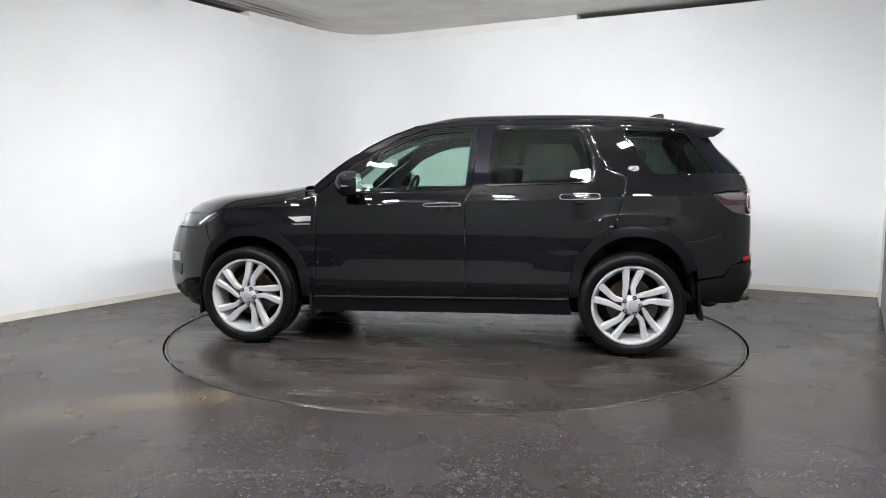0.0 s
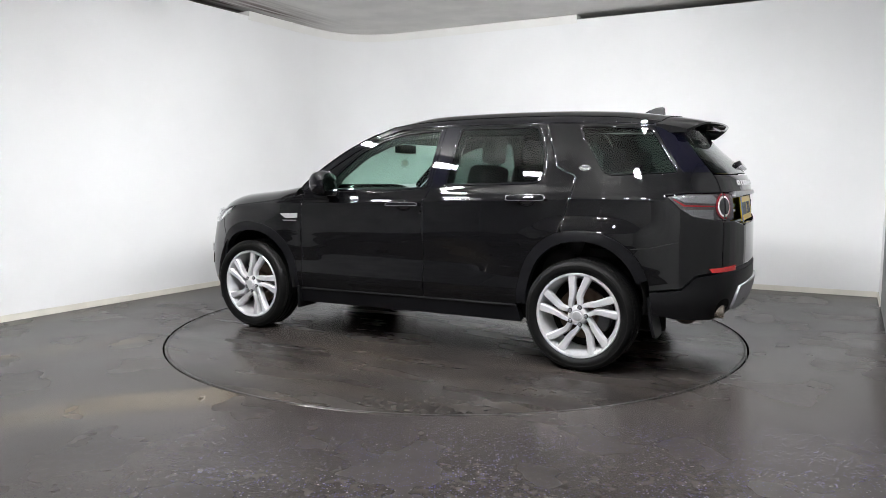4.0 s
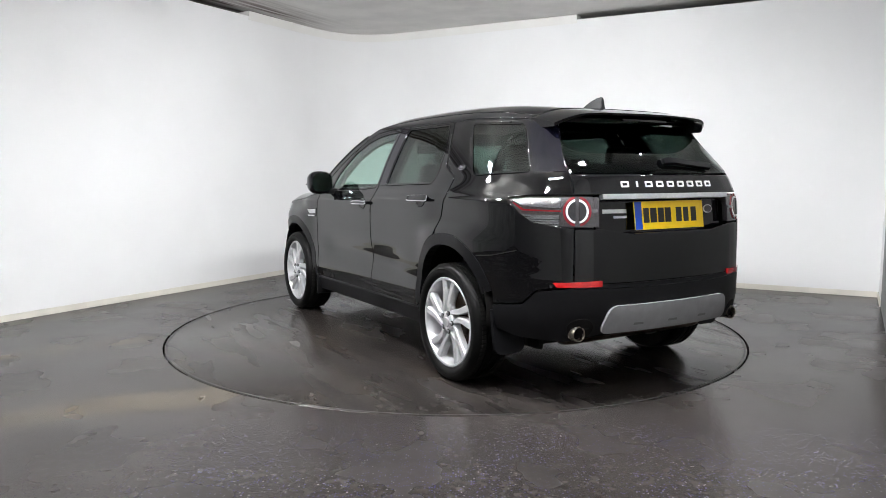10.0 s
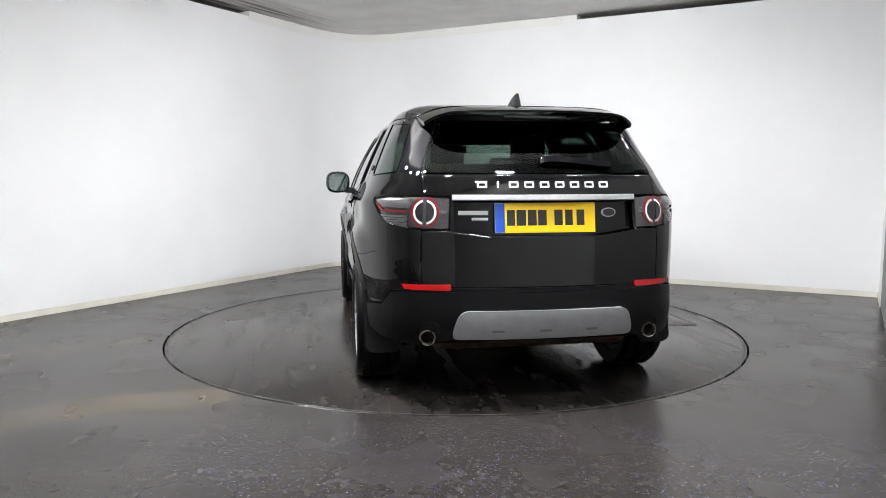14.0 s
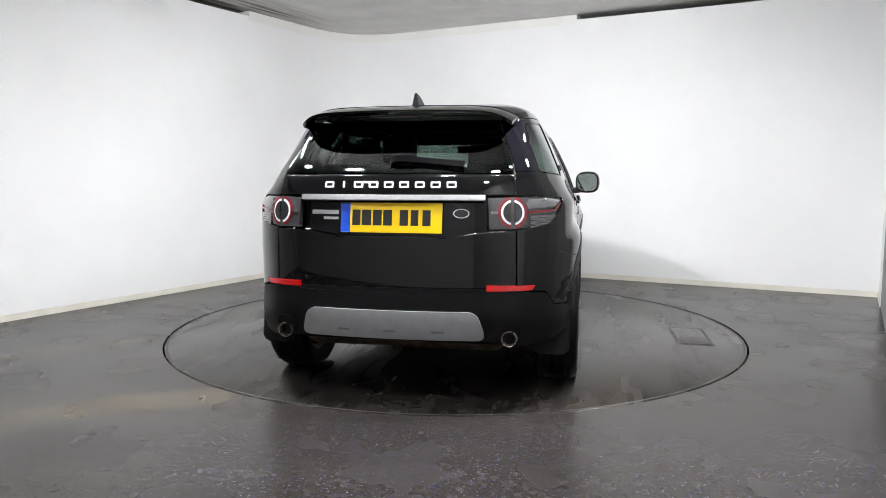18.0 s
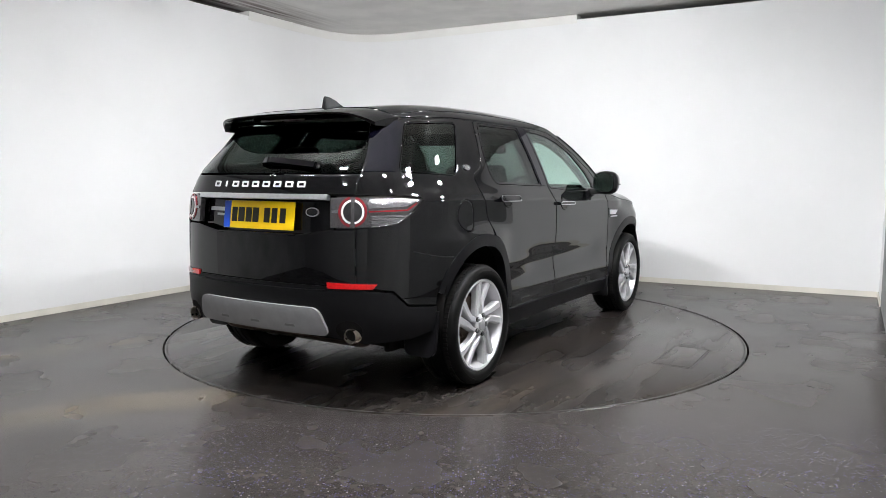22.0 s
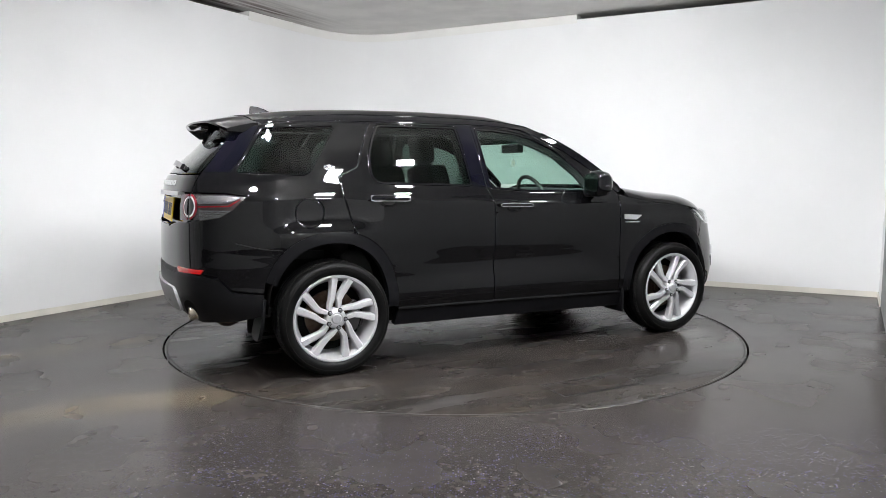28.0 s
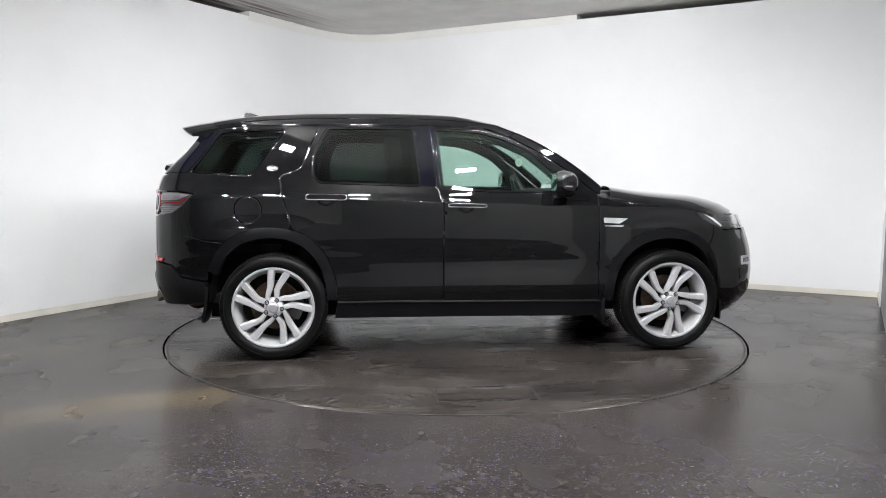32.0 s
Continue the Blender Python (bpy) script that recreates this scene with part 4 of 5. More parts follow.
for y0, y1, z0, z1, mt in ((0.455, 0.30, 1.036, 1.058, M_silver), (0.385, 0.30, 1.008, 1.022, M_silver)):
    skin("small_badge", [(qy(y1), z0), (qy(y1), z1), (qy(y0), z1), (qy(y0), z0)], mt, tailgate, off=-0.050, depth=0.004, shrink=0, step=0.03, label="small silver badge")
skin("oval_badge", circle((qy(-0.365), 1.045), 0.043, 28, 0.58), M_silver, tailgate, off=-0.048, depth=0.005, shrink=0, step=0.02, label="oval badge with chrome rim")
skin("oval_badge_field", circle((qy(-0.365), 1.045), 0.036, 28, 0.55), M_lampin, tailgate, off=-0.0465, depth=0.004, shrink=0, step=0.02)

plate = part("number_plate", box(-0.002, 0.006, -0.267, 0.267, -0.0765, 0.0765, 0.002), M_yellow, tailgate, "yellow number plate", m=pose(-2.226, 0, 1.0165, 0, 8, 0))
part("blue_band", box(-0.0035, -0.001, 0.216, 0.266, -0.075, 0.075), M_blue, plate)
for a, c in ((0.204, 0.162), (0.153, 0.104), (0.094, 0.048), (0.040, -0.006), (-0.047, -0.091), (-0.105, -0.145), (-0.166, -0.208)):
    part("character_bar", box(-0.0035, -0.001, c, a, -0.040, 0.040), M_ink, plate)

for sgn in (1, -1):
    mir = sgn < 0
    lamp = skin("rear_lamp", LAMP_R, M_lampgrey, quarters[0 if sgn > 0 else 1], off=-0.010, depth=0.03, shrink=0.002, mirror=mir, label="red and clear rear lamp")
    inner = skin("inner_rear_lamp", [(qy(0.640), 0.962), (qy(0.640), 1.128), (qy(0.50), 1.120), (qy(0.505), 0.962)], M_lampgrey, tailgate, off=-0.006, depth=0.03, shrink=0.002, mirror=mir)
    c = (qy(0.625), 1.047)
    for part_parent, a0, a1 in ((lamp, -78, 78), (inner, 102, 258)):
        # q grows towards the side of the car, so 0 degrees points to the side
        def ring(r0, r1, b0=a0, b1=a1):
            return circle(c, r1, 18, 1.0, b0, b1) + circle(c, r0, 18, 1.0, b0, b1)[::-1]
        skin("red_ring", ring(0.066, 0.079), M_red, part_parent, off=-0.001, depth=0.006, shrink=0, mirror=mir, step=0.03)
        skin("white_ring", ring(0.053, 0.063), M_white, part_parent, off=-0.002, depth=0.006, shrink=0, mirror=mir, step=0.03)
        skin("ring_core", circle(c, 0.050, 18, 1.0, a0, a1), M_lampin, part_parent, off=0.002, depth=0.008, shrink=0, mirror=mir, step=0.03)
    skin("inner_reflector", [(qy(0.55), 1.040), (qy(0.55), 1.056), (qy(0.515), 1.056), (qy(0.515), 1.040)], M_lens, inner, off=-0.001, depth=0.004, shrink=0, mirror=mir)
    skin("red_bar", [(qy(0.700), 1.044), (qy(0.700), 1.052), (qx(-1.985), 1.057), (qx(-1.922), 1.094), (qx(-1.925), 1.086), (qx(-1.975), 1.049)], M_red, lamp, off=-0.001, depth=0.006, shrink=0, mirror=mir, step=0.03)
    skin("upper_lens", [(qy(0.700), 1.062), (qx(-1.985), 1.069), (qx(-1.91), 1.104), (qx(-2.0), 1.116), (qy(0.705), 1.116), (qy(0.69), 1.09)], M_lens, lamp, off=-0.002, depth=0.006, shrink=0.002, mirror=mir, step=0.03)
    for k in range(5):
        zz = 1.028 - 0.0125 * k
        xo = -1.955 - 0.016 * k
        skin("lens_rib", [(qy(0.712 + 0.000 * k), zz - 0.0095), (qx(xo), zz - 0.0095), (qx(xo + 0.015), zz), (qy(0.705), zz)], M_lens, lamp, off=-0.002, depth=0.006, shrink=0, mirror=mir, step=0.03)

# rear bumper: satin lower part, silver skid panel, reflectors, tailpipes
low = [(qx(-1.80), 0.530), (qx(-1.98), 0.550), (qx(-2.05), 0.626), (qy(0.66), 0.648), (qy(0.64), 0.652), (qy(0.40), 0.640)]
low_full = low + [(-q, z) for q, z in low[::-1]] + [(-qx(-1.82), 0.400), (-qx(-1.95), 0.370), (-qy(0.68), 0.355), (-qy(0.45), 0.395), (qy(0.45), 0.395), (qy(0.68), 0.355), (qx(-1.95), 0.370), (qx(-1.82), 0.400)]
bumper = skin("rear_bumper", low_full, M_satin, car, step=0.05, depth=0.04, off=0.006, label="satin black lower bumper")
skin("bumper_step", [(qy(0.64), 0.650), (qy(0.64), 0.662), (-qy(0.64), 0.662), (-qy(0.64), 0.650), (-qy(0.4), 0.640), (qy(0.4), 0.640)], M_satin, bumper, off=0.0, depth=0.02, shrink=0)
sk = [(qy(0.445), 0.547), (-qy(0.445), 0.547), (-qy(0.495), 0.402), (qy(0.495), 0.402)]
skidp = skin("skid_panel", rounded(sk, 0.05, 6), M_skid, bumper, off=0.022, depth=0.03, shrink=0, step=0.04, label="silver skid panel")
# flat darker patches paint the shade of shallow notches
for y0 in (-0.25, 0.0, 0.25):
    skin("skid_notch_shade", rounded([(qy(y0 - 0.035), 0.438), (qy(y0 - 0.03), 0.450), (qy(y0 + 0.03), 0.450), (qy(y0 + 0.035), 0.438)], 0.004), M_notch, skidp, off=0.0225, depth=0.004, shrink=0)
for sgn in (1, -1):
    skin("reflector", [(qy(0.712), 0.651), (qy(0.728), 0.676), (qy(0.492), 0.684), (qy(0.492), 0.652)], M_redrefl, bumper, off=0.009, depth=0.015, shrink=0, mirror=sgn < 0, label="red reflector")
    # flat dark oval paints the shade of the cutout over the pipe
    skin("pipe_pocket_shade", circle((qy(0.60), 0.430), 0.075, 22, 0.75), M_dark, bumper, off=0.007, depth=0.02, shrink=0, mirror=sgn < 0, label="dark patch standing in for the shaded pocket over the tailpipe")
    bm = lathe([(0.030, 0.40), (0.041, 0.34), (0.041, 0.004), (0.039, 0.0), (0.035, 0.002), (0.033, 0.02), (0.030, 0.38)], 28, "x", True)
    part("tailpipe", bm, M_steel, car, "steel tailpipe", m=pose(-2.19, sgn * 0.605, 0.402, 0, 0, 0))
    part("parking_sensor", lathe([(0.001, -0.002), (0.011, -0.002), (0.012, 0.01)], 16, "x"), M_lampin, bumper, m=pose(-2.252, sgn * 0.28, 0.585))

# nose: bumper, headlamps, grille
hl = X((1.545, 0.980), (1.615, 0.924), (1.78, 0.850)) + FR((0.60, 0.835), (0.48, 0.845), (0.46, 0.925), (0.60, 0.945)) + X((1.80, 0.948), (1.66, 0.974))
lamps = both("headlamp", hl, M_lampgrey, car, off=-0.012, depth=0.02, label="clear headlamp", step=0.04)
for k in range(3):
    y0 = 0.50 + 0.095 * k
    both("headlamp_bowl", circle((qf(y0), 0.885 + 0.012 * k), 0.036, 18, 0.95), M_silver, lamps, off=-0.006, depth=0.005, shrink=0, step=0.03)
both("running_light", X((1.62, 0.962), (1.70, 0.918), (1.775, 0.868), (1.79, 0.876), (1.71, 0.930), (1.64, 0.968)), M_white, lamps, off=-0.005, depth=0.005, shrink=0, step=0.03)
both("headlamp_cover", hl, M_lensglass, car, off=0.004, depth=0.004, back=True, step=0.05)
nose = X(*arch(True, 0.0, 4, 46, 10)) + X((1.685, 0.80), (1.70, 0.884), (1.78, 0.845)) + FR((0.60, 0.828), (0.47, 0.838), (0.44, 0.74), (0.0, 0.73), (0.0, 0.25), (0.45, 0.25)) + X((1.90, 0.285), (1.765, 0.33))
both("front_bumper", nose, M_paint, car, step=0.04, depth=0.03)
both("grille", FR((0.0, 0.735), (0.0, 0.945), (0.45, 0.935), (0.465, 0.84), (0.435, 0.745)), M_satin, car, off=-0.01, depth=0.03)
for k in range(4):
    both("grille_bar", FR((0.0, 0.765 + 0.04 * k), (0.0, 0.780 + 0.04 * k), (0.44, 0.780 + 0.04 * k), (0.44, 0.765 + 0.04 * k)), M_brushed, car, off=0.004, depth=0.012, shrink=0)
fog = rounded([(qf(0.58), 0.565), (qf(0.57), 0.635), (qf(0.715), 0.640), (qf(0.715), 0.575)], 0.01)
fl = both("fog_lamp_bezel", fog, M_brushed, car, off=0.010, depth=0.02, shrink=0, holes=[rounded(shrunk(fog, 0.016), 0.008)], label="silver fog lamp bezel", step=0.03)
both("fog_lamp", rounded(shrunk(fog, 0.016), 0.008), M_lens, car, off=0.002, depth=0.01, shrink=0, step=0.03)
both("fog_pocket", rounded([(qf(0.62), 0.50), (qf(0.60), 0.555), (qf(0.74), 0.56), (qf(0.73), 0.47)], 0.01), M_satin, car, off=0.004, depth=0.01, shrink=0, step=0.03)
both("chin_panel", FR((0.0, 0.25), (0.45, 0.25)) + X((1.90, 0.285), (1.765, 0.33), (1.76, 0.27), (1.9, 0.225)) + FR((0.45, 0.20), (0.0, 0.20)), M_satin, car, off=-0.01, depth=0.05)

# side vent on each wing
vent = [(0.874, 0.944), (0.876, 0.886), (0.99, 0.880), (1.045, 0.932), (0.96, 0.942)]
v1 = both("side_vent", X(*vent), M_piano, wings, off=0.003, depth=0.006, shrink=-0.008)
both("vent_blade", rounded(X((0.878, 0.942), (0.880, 0.906), (0.990, 0.899), (1.044, 0.934)), 0.006), M_brushed, v1, off=0.010, depth=0.008, shrink=0, step=0.03, label="silver vent blade")
both("vent_lower_strip", X((0.886, 0.889), (0.886, 0.881), (1.005, 0.878), (1.018, 0.886)), M_chrome, v1, off=0.008, depth=0.006, shrink=0, step=0.03)

# wheel-arch mouldings and liners
for fr in (True, False):
    o = arch(fr, 0.004, 0, 180) if fr else arch(fr, 0.004, 0, 158)
    i = arch(fr, -0.062, 0, 180) if fr else arch(fr, -0.062, 0, 158)
    both("arch_moulding", X(*(o + i[::-1])), M_arch, car, off=0.004, depth=0.055, shrink=0, step=0.035, label="satin black wheel-arch moulding")
    for sgn in (1, -1):
        path = arch(fr, -0.035, 0, 180, 24)
        rows = [[(x, sgn * yy, max(z, 0.22)) for yy in (0.915, 0.78, 0.57)] for x, z in path]
        part("arch_liner", sheet(rows, 0), M_dark, car)
        cx = 1.335 if fr else -1.385
        part("wheel_house", box(cx - 0.46, cx + 0.46, sgn * 0.56, sgn * 0.60, 0.24, 0.90, 0.02), M_dark, car)

# mud flaps
for sgn in (1, -1):
    bm = sweep([((-1.800, sgn * 0.80, 0.50), (0, 1, 0), (1, 0, 0)), ((-1.815, sgn * 0.80, 0.36), (0, 1, 0), (1, 0, 0)), ((-1.832, sgn * 0.80, 0.285), (0, 1, 0), (1, 0, 0)), ((-1.836, sgn * 0.80, 0.262), (0, 0.86, 0), (1, 0, 0)), ((-1.838, sgn * 0.80, 0.250), (0, 0.6, 0), (1, 0, 0))], [(-0.10, -0.010), (0.098, -0.010), (0.106, 0.0), (0.098, 0.010), (-0.10, 0.010)])
    part("mud_flap", bm, M_arch, car, "black rear mud flap")
    part("front_mud_flap", box(0.885, 0.905, sgn * 0.70, sgn * 0.905, 0.20, 0.375, 0.006), M_satin, car)
    part("front_deflector", box(1.77, 1.785, sgn * 0.68, sgn * 0.85, 0.20, 0.34, 0.004), M_satin, car)

# underbody, tank, silencer
part("underbody", box(-1.75, 1.75, -0.62, 0.62, 0.235, 0.36, 0.04), M_dark, car)
part("rear_underbody", box(-2.12, -1.60, -0.58, 0.58, 0.345, 0.50, 0.04), M_dark, car)
bm = lathe([(0.001, -0.56), (0.060, -0.555), (0.085, -0.52), (0.088, -0.48), (0.088, 0.48), (0.085, 0.52), (0.060, 0.555), (0.001, 0.56)], 24, "y")
part("silencer", bm, M_rust, car, "worn steel exhaust silencer", m=pose(-1.95, 0, 0.372))
for xx in (-1.37, 1.37):
    part("axle_beam", box(xx - 0.07, xx + 0.07, -0.66, 0.66, 0.26, 0.38, 0.03), M_dark, car)

# door mirrors
for sgn in (1, -1):
    bm = bmesh.new()
    rings = []
    for t, k in ((0.0, 0.86), (0.10, 0.97), (0.35, 1.0), (0.65, 0.90), (0.85, 0.66), (0.96, 0.36), (1.0, 0.08)):
        ring = []
        for j in range(20):
            a = 2 * math.pi * j / 20
            c, s = math.cos(a), math.sin(a)
            y = 0.102 * k * math.copysign(abs(c) ** 0.7, c)
            z = 0.094 * k * math.copysign(abs(s) ** 0.75, s)
            ring.append(bm.verts.new((t * 0.155, y, z)))
        rings.append(ring)
    for r, s in zip(rings, rings[1:]):
        for j in range(20):
            bm.faces.new((r[j], r[(j + 1) % 20], s[(j + 1) % 20], s[j]))
    bm.faces.new(rings[0])
    bm.faces.new(rings[-1])
    mh = part("door_mirror", bm, M_piano, car, "gloss black door mirror", m=pose(0.512, sgn * 0.985, 1.172, 0, 0, sgn * 6))
    bm = bmesh.new()
    vs = [bm.verts.new((-0.003, 0.085 * math.copysign(abs(math.cos(a)) ** 0.6, math.cos(a)), 0.074 * math.copysign(abs(math.sin(a)) ** 0.65, math.sin(a)))) for a in [2 * math.pi * j / 24 for j in range(24)]]
    f = bm.faces.new(vs)
    bmesh.ops.solidify(bm, geom=[f], thickness=0.003)
    part("mirror_glass", bm, M_mirror, mh, m=pose(-0.006, 0, 0, 0, 3, sgn * -4))
    part("mirror_foot", box(0.01, 0.11, -sgn * 0.17, -sgn * 0.06, -0.095, -0.045, 0.015), M_satin, mh)
    part("mirror_indicator", box(0.05, 0.10, sgn * 0.07, sgn * 0.1015, -0.02, -0.008, 0.003), M_lens, mh)

# rear wiper: a tapered arm with a covered pivot
bm = sweep([((-0.004, 0.185, 0.0), (1, 0, 0), (0, 0, 1)), ((-0.020, 0.16, 0.004), (1, 0, 0), (0, 0, 1)), ((-0.022, 0.10, 0.006), (1, 0, 0), (0, 0, 1)), ((-0.014, 0.0, 0.004), (1, 0, 0), (0, 0, 1)), ((-0.006, -0.20, -0.006), (1, 0, 0), (0, 0, 1))],
           [(-0.012, -0.016), (-0.012, 0.016), (0.008, 0.020), (0.008, -0.020)])
wip = part("rear_wiper", bm, M_piano, tailgate, "black rear wiper", m=pose(-2.155, -0.170, 1.292, 2, 30, 0))
part("wiper_blade", box(0.004, 0.016, -0.21, 0.16, -0.012, 0.006, 0.003), M_ink, wip)

# ---- wheels ----


def spoke_shape(line, ww):
    """One blade of the wheel along a bent line of (radius, angle): widens out to the rim, with a chamfer down each flank."""
    bm = bmesh.new()
    yy = pchip([0.05, 0.09, 0.16, 0.265], [0.000, 0.004, 0.001, 0.004])
    pts = [Vector((r * math.cos(radians(a)), 0, r * math.sin(radians(a)))) for r, a in line]
    last = len(pts) - 1
    rings = []
    for i, (p, w) in enumerate(zip(pts, ww)):
        t = ((pts[min(i + 1, last)] - pts[min(i, last - 1)]).normalized() + (pts[max(i, 1)] - pts[max(i - 1, 0)]).normalized()).normalized()
        n = Vector((-t.z, 0, t.x))
        y = float(yy(p.length))
        sec = [(-w * 1.05, -0.042), (-w, -0.010), (-w * 0.66, 0.0), (w * 0.66, 0.0), (w, -0.010), (w * 1.05, -0.042)]
        rings.append([bm.verts.new(p + n * u + Vector((0, y + v, 0))) for u, v in sec])
    for r, s in zip(rings, rings[1:]):
        for i in range(6):
            bm.faces.new((r[i], r[(i + 1) % 6], s[(i + 1) % 6], s[i]))
    bm.faces.new(rings[0])
    bm.faces.new(rings[-1])
    return to_mesh(bm, "spoke", False)


def wheel_set():
    """The meshes of the wheels; the outer face looks along +y and is turned for the right side."""
    s = {}
    s["rim"] = to_mesh(lathe([(0.267, 0.010), (0.273, 0.004), (0.273, -0.02), (0.262, -0.05), (0.245, -0.08), (0.235, -0.18), (0.255, -0.20), (0.250, -0.205), (0.228, -0.185), (0.228, -0.06), (0.240, -0.028), (0.250, -0.004), (0.256, 0.008)], 64, "y", True), "rim")
    s["tyre"] = to_mesh(lathe([(0.272, 0.004), (0.280, 0.015), (0.3036, 0.024), (0.3311, 0.020), (0.3445, 0.008), (0.3525, -0.012), (0.3547, -0.03), (0.3547, -0.045), (0.3481, -0.047), (0.3481, -0.053), (0.3552, -0.055), (0.3554, -0.088), (0.3489, -0.09), (0.3489, -0.098), (0.3554, -0.10), (0.3554, -0.135), (0.3489, -0.137), (0.3489, -0.145), (0.3547, -0.147), (0.3534, -0.185), (0.3445, -0.215), (0.3311, -0.228), (0.3000, -0.225), (0.255, -0.205)], 72, "y"), "tyre")
    bm = bmesh.new()
    for k in range(84):
        a = 2 * math.pi * k / 84
        for y0, y1, r, tw in ((-0.013, -0.040, 0.3538, 0.10), (-0.198, -0.170, 0.3533, -0.10)):
            m = Matrix.Rotation(a, 4, "Y") @ Matrix.Translation((r, (y0 + y1) / 2, 0)) @ Matrix.Rotation(tw, 4, "X")
            bmesh.ops.create_cube(bm, size=1, matrix=m @ Matrix.Diagonal((0.006, abs(y1 - y0), 0.017, 1)))
    s["tread"] = to_mesh(bm, "tread", False)
    s["sidewall_band"] = to_mesh(lathe([(0.318, 0.0242), (0.319, 0.0252), (0.322, 0.0252), (0.323, 0.0240)], 64, "y"), "sidewall_band")
    s["hub"] = to_mesh(lathe([(0.001, 0.008), (0.034, 0.008), (0.040, 0.010), (0.050, 0.006), (0.058, 0.002), (0.064, -0.006), (0.066, -0.05)], 32, "y"), "hub")
    s["cap"] = to_mesh(lathe([(0.001, 0.018), (0.027, 0.016), (0.032, 0.011), (0.032, 0.0)], 28, "y"), "centre_cap")
    s["bolt"] = to_mesh(lathe([(0.001, 0.010), (0.0075, 0.010), (0.0100, 0.006), (0.0100, -0.004)], 6, "y"), "wheel_bolt", False)
    # flat black disc round each bolt, in place of a shaded well
    s["well"] = to_mesh(lathe([(0.001, 0.0012), (0.0140, 0.0012), (0.0150, 0.0006), (0.0150, -0.006)], 16, "y"), "bolt_well_shade")
    s["disc"] = to_mesh(lathe([(0.05, -0.095), (0.085, -0.095), (0.09, -0.115), (0.165, -0.115), (0.165, -0.138), (0.05, -0.138)], 40, "y", True), "brake_disc")
    s["back"] = to_mesh(lathe([(0.03, -0.165), (0.225, -0.160), (0.225, -0.17), (0.03, -0.172)], 32, "y", True), "backplate")
    bm = bmesh.new()
    pts = circle((0, 0), 0.185, 8, 1, 150, 215) + circle((0, 0), 0.115, 8, 1, 150, 215)[::-1]
    va = [bm.verts.new((x, -0.085, z)) for x, z in pts]
    vb = [bm.verts.new((x, -0.155, z)) for x, z in pts]
    bm.faces.new(va)
    bm.faces.new(vb[::-1])
    for i in range(len(pts)):
        j = (i + 1) % len(pts)
        bm.faces.new((va[i], va[j], vb[j], vb[i]))
    bmesh.ops.bevel(bm, geom=bm.edges[:], offset=0.006, segments=2, affect="EDGES")
    s["caliper"] = to_mesh(bm, "caliper")
    s["spokes"] = [spoke_shape([(0.050, -2), (0.080, -9), (0.118, -13.5), (0.150, -10), (0.253, -2)], [0.0120, 0.0145, 0.0185, 0.0200, 0.0250]),
                   spoke_shape([(0.050, 6), (0.075, 16), (0.102, 29), (0.128, 37.5), (0.160, 41.5), (0.253, 46)], [0.0120, 0.0135, 0.0165, 0.0190, 0.0205, 0.0250])]
    return s


def wheel(shapes, x, side, phase):
    left = side > 0
    m = pose(x, side * 0.919, 0.3553, 0, 0, 0 if left else 180)
    w = part("wheel", shapes["rim"], M_alloy, car, "silver alloy wheel with five forked bent spokes", m=m)
    turn = pose(0, 0, 0, 0, -phase, 0)
    part("tyre", shapes["tyre"], M_rubber, w, "black road tyre")
    tagged(part("tread", shapes["tread"], M_tread, w), "worn tread blocks", kind="stuff")
    part("sidewall_band", shapes["sidewall_band"], M_tread, w)
    part("hub", shapes["hub"], M_alloy, w)
    part("centre_cap", shapes["cap"], M_brushed, w)
    part("brake_disc", shapes["disc"], M_rust, w)
    part("backplate", shapes["back"], M_dark, w)
    part("brake_caliper", shapes["caliper"], M_caliper, w)
    for k in range(5):
        for sp in shapes["spokes"]:
            part("spoke", sp, M_alloy, w, m=pose(0, 0, 0, 0, 72 * k - phase, 0))
        a = radians(72 * k)
        part("wheel_bolt", shapes["bolt"], M_bolt, w, m=turn @ pose(0.056 * math.cos(a), 0.0085, math.sin(a) * 0.056))
        part("bolt_well_shade", shapes["well"], M_ink, w, m=turn @ pose(0.056 * math.cos(a), 0.0075, math.sin(a) * 0.056))


WHEELS = wheel_set()
wheel(WHEELS, 1.3705, 1, 48)
wheel(WHEELS, -1.3705, 1, 34)
wheel(WHEELS, 1.3705, -1, 58)
wheel(WHEELS, -1.3705, -1, 42)

# ---- cabin ----


def cushion(x0, x1, y0, y1, z0, z1, r=0.05):
    return box(x0, x1, y0, y1, z0, z1, r, 3)


part("cabin_floor", box(-2.0, 0.9, -0.72, 0.72, 0.36, 0.42), M_trim, car)
part("dashboard", cushion(0.55, 1.0, -0.74, 0.74, 0.75, 1.115, 0.08), M_trim, car)
part("boot_floor", box(-2.05, -1.35, -0.62, 0.62, 0.70, 0.75), M_trim, car)
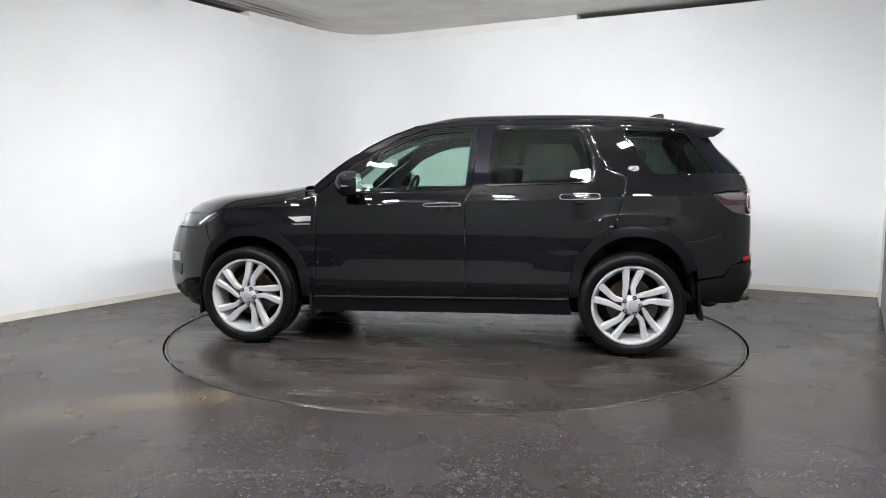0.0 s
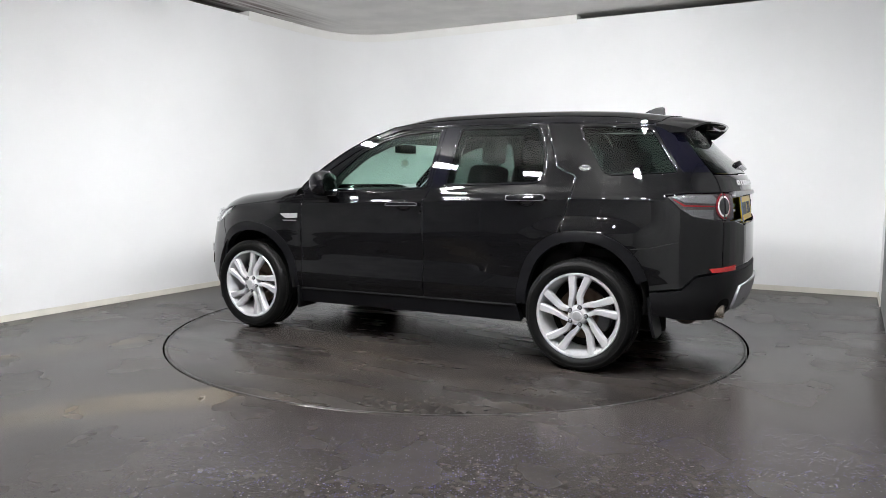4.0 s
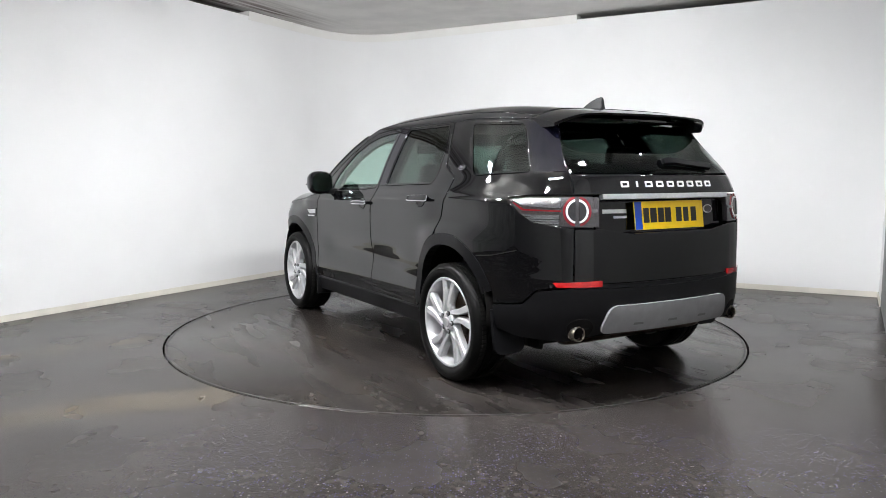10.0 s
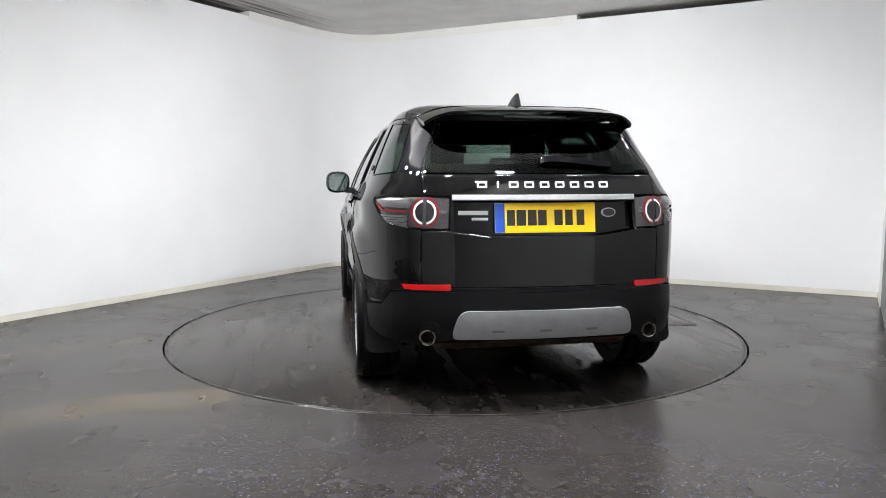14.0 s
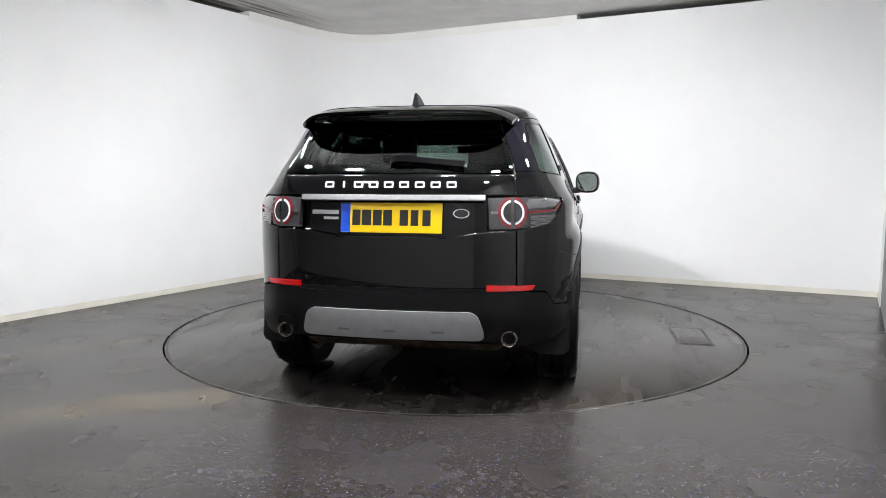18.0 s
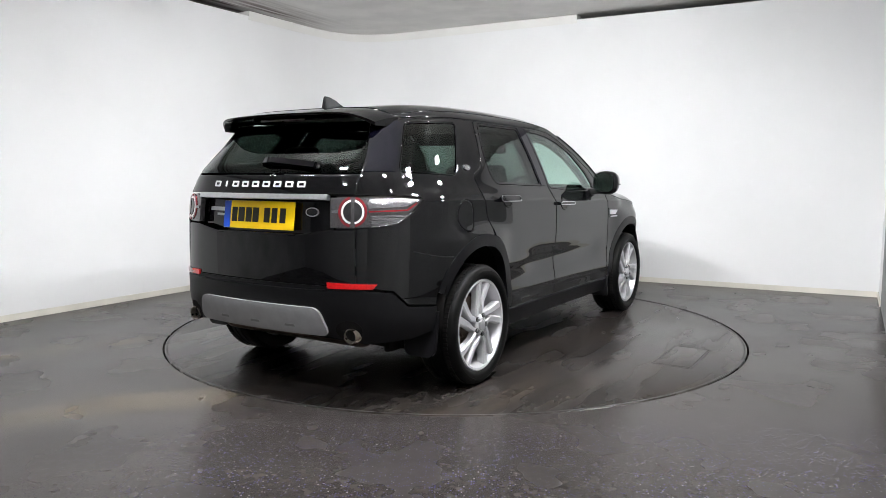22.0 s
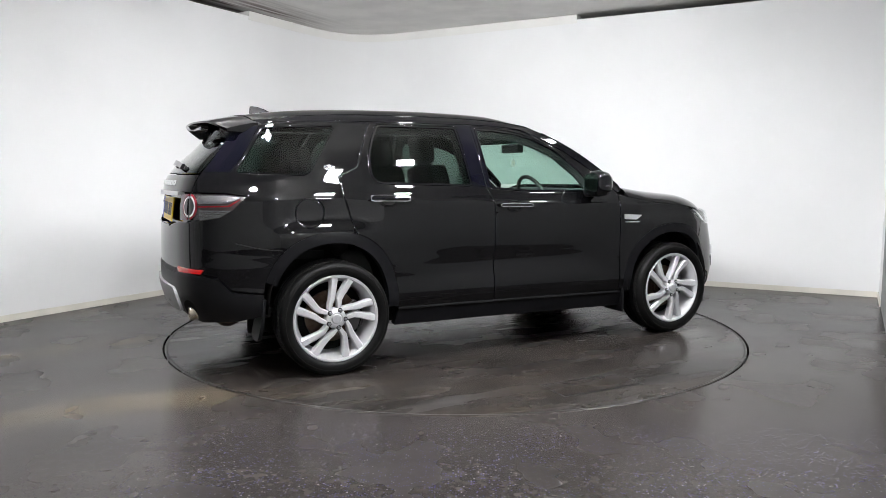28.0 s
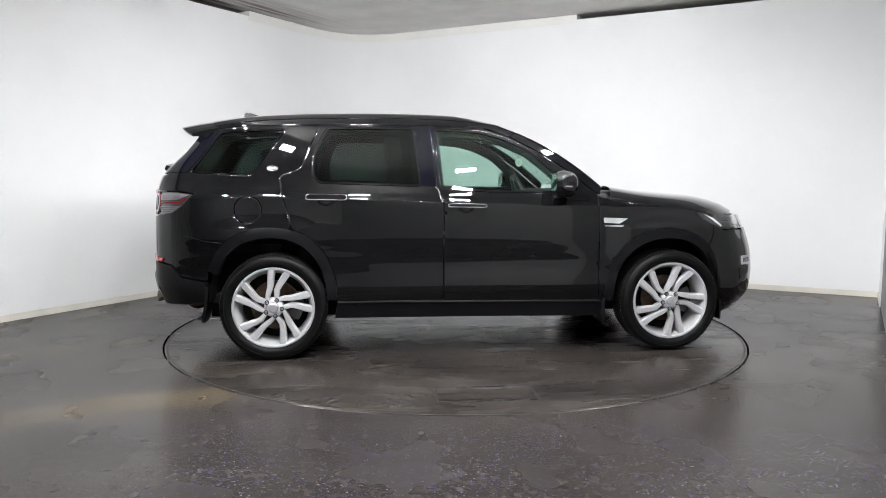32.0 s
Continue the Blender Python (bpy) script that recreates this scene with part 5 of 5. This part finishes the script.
for sgn in (1, -1):
    seat = part("front_seat", cushion(-0.35, 0.20, sgn * 0.15, sgn * 0.63, 0.55, 0.74, 0.06), M_leather, car, "dark leather front seat")
    bm = cushion(-0.07, 0.07, -0.23, 0.23, 0.0, 0.66, 0.06)
    part("backrest", bm, M_leather, seat, m=pose(-0.36, sgn * 0.39, 0.66, 0, -14, 0))
    part("headrest", cushion(-0.05, 0.05, -0.13, 0.13, 0.0, 0.20, 0.045), M_leather, seat, m=pose(-0.535, sgn * 0.39, 1.315, 0, -8, 0))
    for yy in (-0.06, 0.06):
        part("headrest_post", box(-0.53, -0.52, sgn * 0.39 + yy - 0.005, sgn * 0.39 + yy + 0.005, 1.24, 1.34), M_chrome, seat)
bench = part("rear_bench", cushion(-1.25, -0.72, -0.62, 0.62, 0.55, 0.76, 0.06), M_leather, car, "dark leather rear bench")
part("backrest", cushion(-0.07, 0.07, -0.62, 0.62, 0.0, 0.58, 0.06), M_leather, bench, m=pose(-1.22, 0, 0.70, 0, -18, 0))
for yy in (0.40, -0.40):
    part("headrest", cushion(-0.045, 0.045, -0.13, 0.13, 0.0, 0.17, 0.04), M_leather, bench, m=pose(-1.42, yy, 1.25, 0, -10, 0))
part("headrest", cushion(-0.04, 0.04, -0.11, 0.11, 0.0, 0.10, 0.035), M_leather, bench, m=pose(-1.41, 0, 1.24, 0, -10, 0))
bm = bmesh.new()
path = []
for i in range(36):
    a = 2 * math.pi * i / 36
    d = Vector((0, math.cos(a), math.sin(a)))
    path.append((d * 0.18, d, Vector((1, 0, 0))))
sw = part("steering_wheel", sweep(path, [(0.016 * math.cos(b), 0.016 * math.sin(b)) for b in [2 * math.pi * k / 10 for k in range(10)]], True), M_leather, car, "dark leather steering wheel", m=pose(0.42, -0.38, 1.055, 0, -24, 0))
part("wheel_boss", cushion(-0.03, 0.03, -0.08, 0.08, -0.06, 0.06, 0.02), M_trim, sw)
for a in (0, 180, 270):
    part("wheel_arm", box(-0.008, 0.008, 0.06, 0.17, -0.02, 0.02, 0.006), M_trim, sw, m=pose(0, 0, 0, a, 0, 0))
part("inner_mirror", cushion(-0.03, 0.03, -0.13, 0.13, -0.036, 0.036, 0.016), M_trim, car, "black interior mirror", m=pose(0.462, 0, 1.450, 0, 0, 0))
part("headlining", sheet([[(x, y, float(Z_EDGE(max(min(x, 0.1), -1.85))) - 0.012) for y in np.linspace(-0.54, 0.54, 7)] for x in np.linspace(0.12, -1.80, 10)], 0.006), M_trim, car)
fresh = part("air_freshener", lathe([(0.001, 0.003), (0.022, 0.003), (0.031, 0.002), (0.032, 0.0), (0.031, -0.002), (0.022, -0.003), (0.001, -0.003)], 24, "y"), M_white, car, "round white air freshener hanging from the mirror", m=pose(0.471, 0, 1.333, 0, 0, 20))
part("print_field", lathe([(0.001, 0.0038), (0.018, 0.0038), (0.019, 0.0), (0.018, -0.0038), (0.001, -0.0038)], 20, "y"), M_base, fresh)
part("cord", box(-0.0012, 0.0012, -0.0012, 0.0012, 0.031, 0.09), M_ink, fresh)


# ---- what moves: the table turns, and the car with it ----


def motions():
    car_rows, table_rows = [], []
    for i, a in enumerate(TURN):
        t = 2.0 * i
        table_rows.append((t, pose(0, 0, 0, 0, 0, a)))
    steps = 64
    for k in range(steps + 1):
        t = 32.0 * k / steps
        j = min(int(t / 2), len(TURN) - 2)
        a = TURN[j] + (TURN[j + 1] - TURN[j]) * (t - 2 * j) / 2
        c, s = math.cos(radians(a)), math.sin(radians(a))
        car_rows.append((t, pose(c * CAR_AT[0] - s * CAR_AT[1], s * CAR_AT[0] + c * CAR_AT[1], 0, 0, 0, a)))
    walk(car, car_rows)
    walk(table, table_rows)


motions()
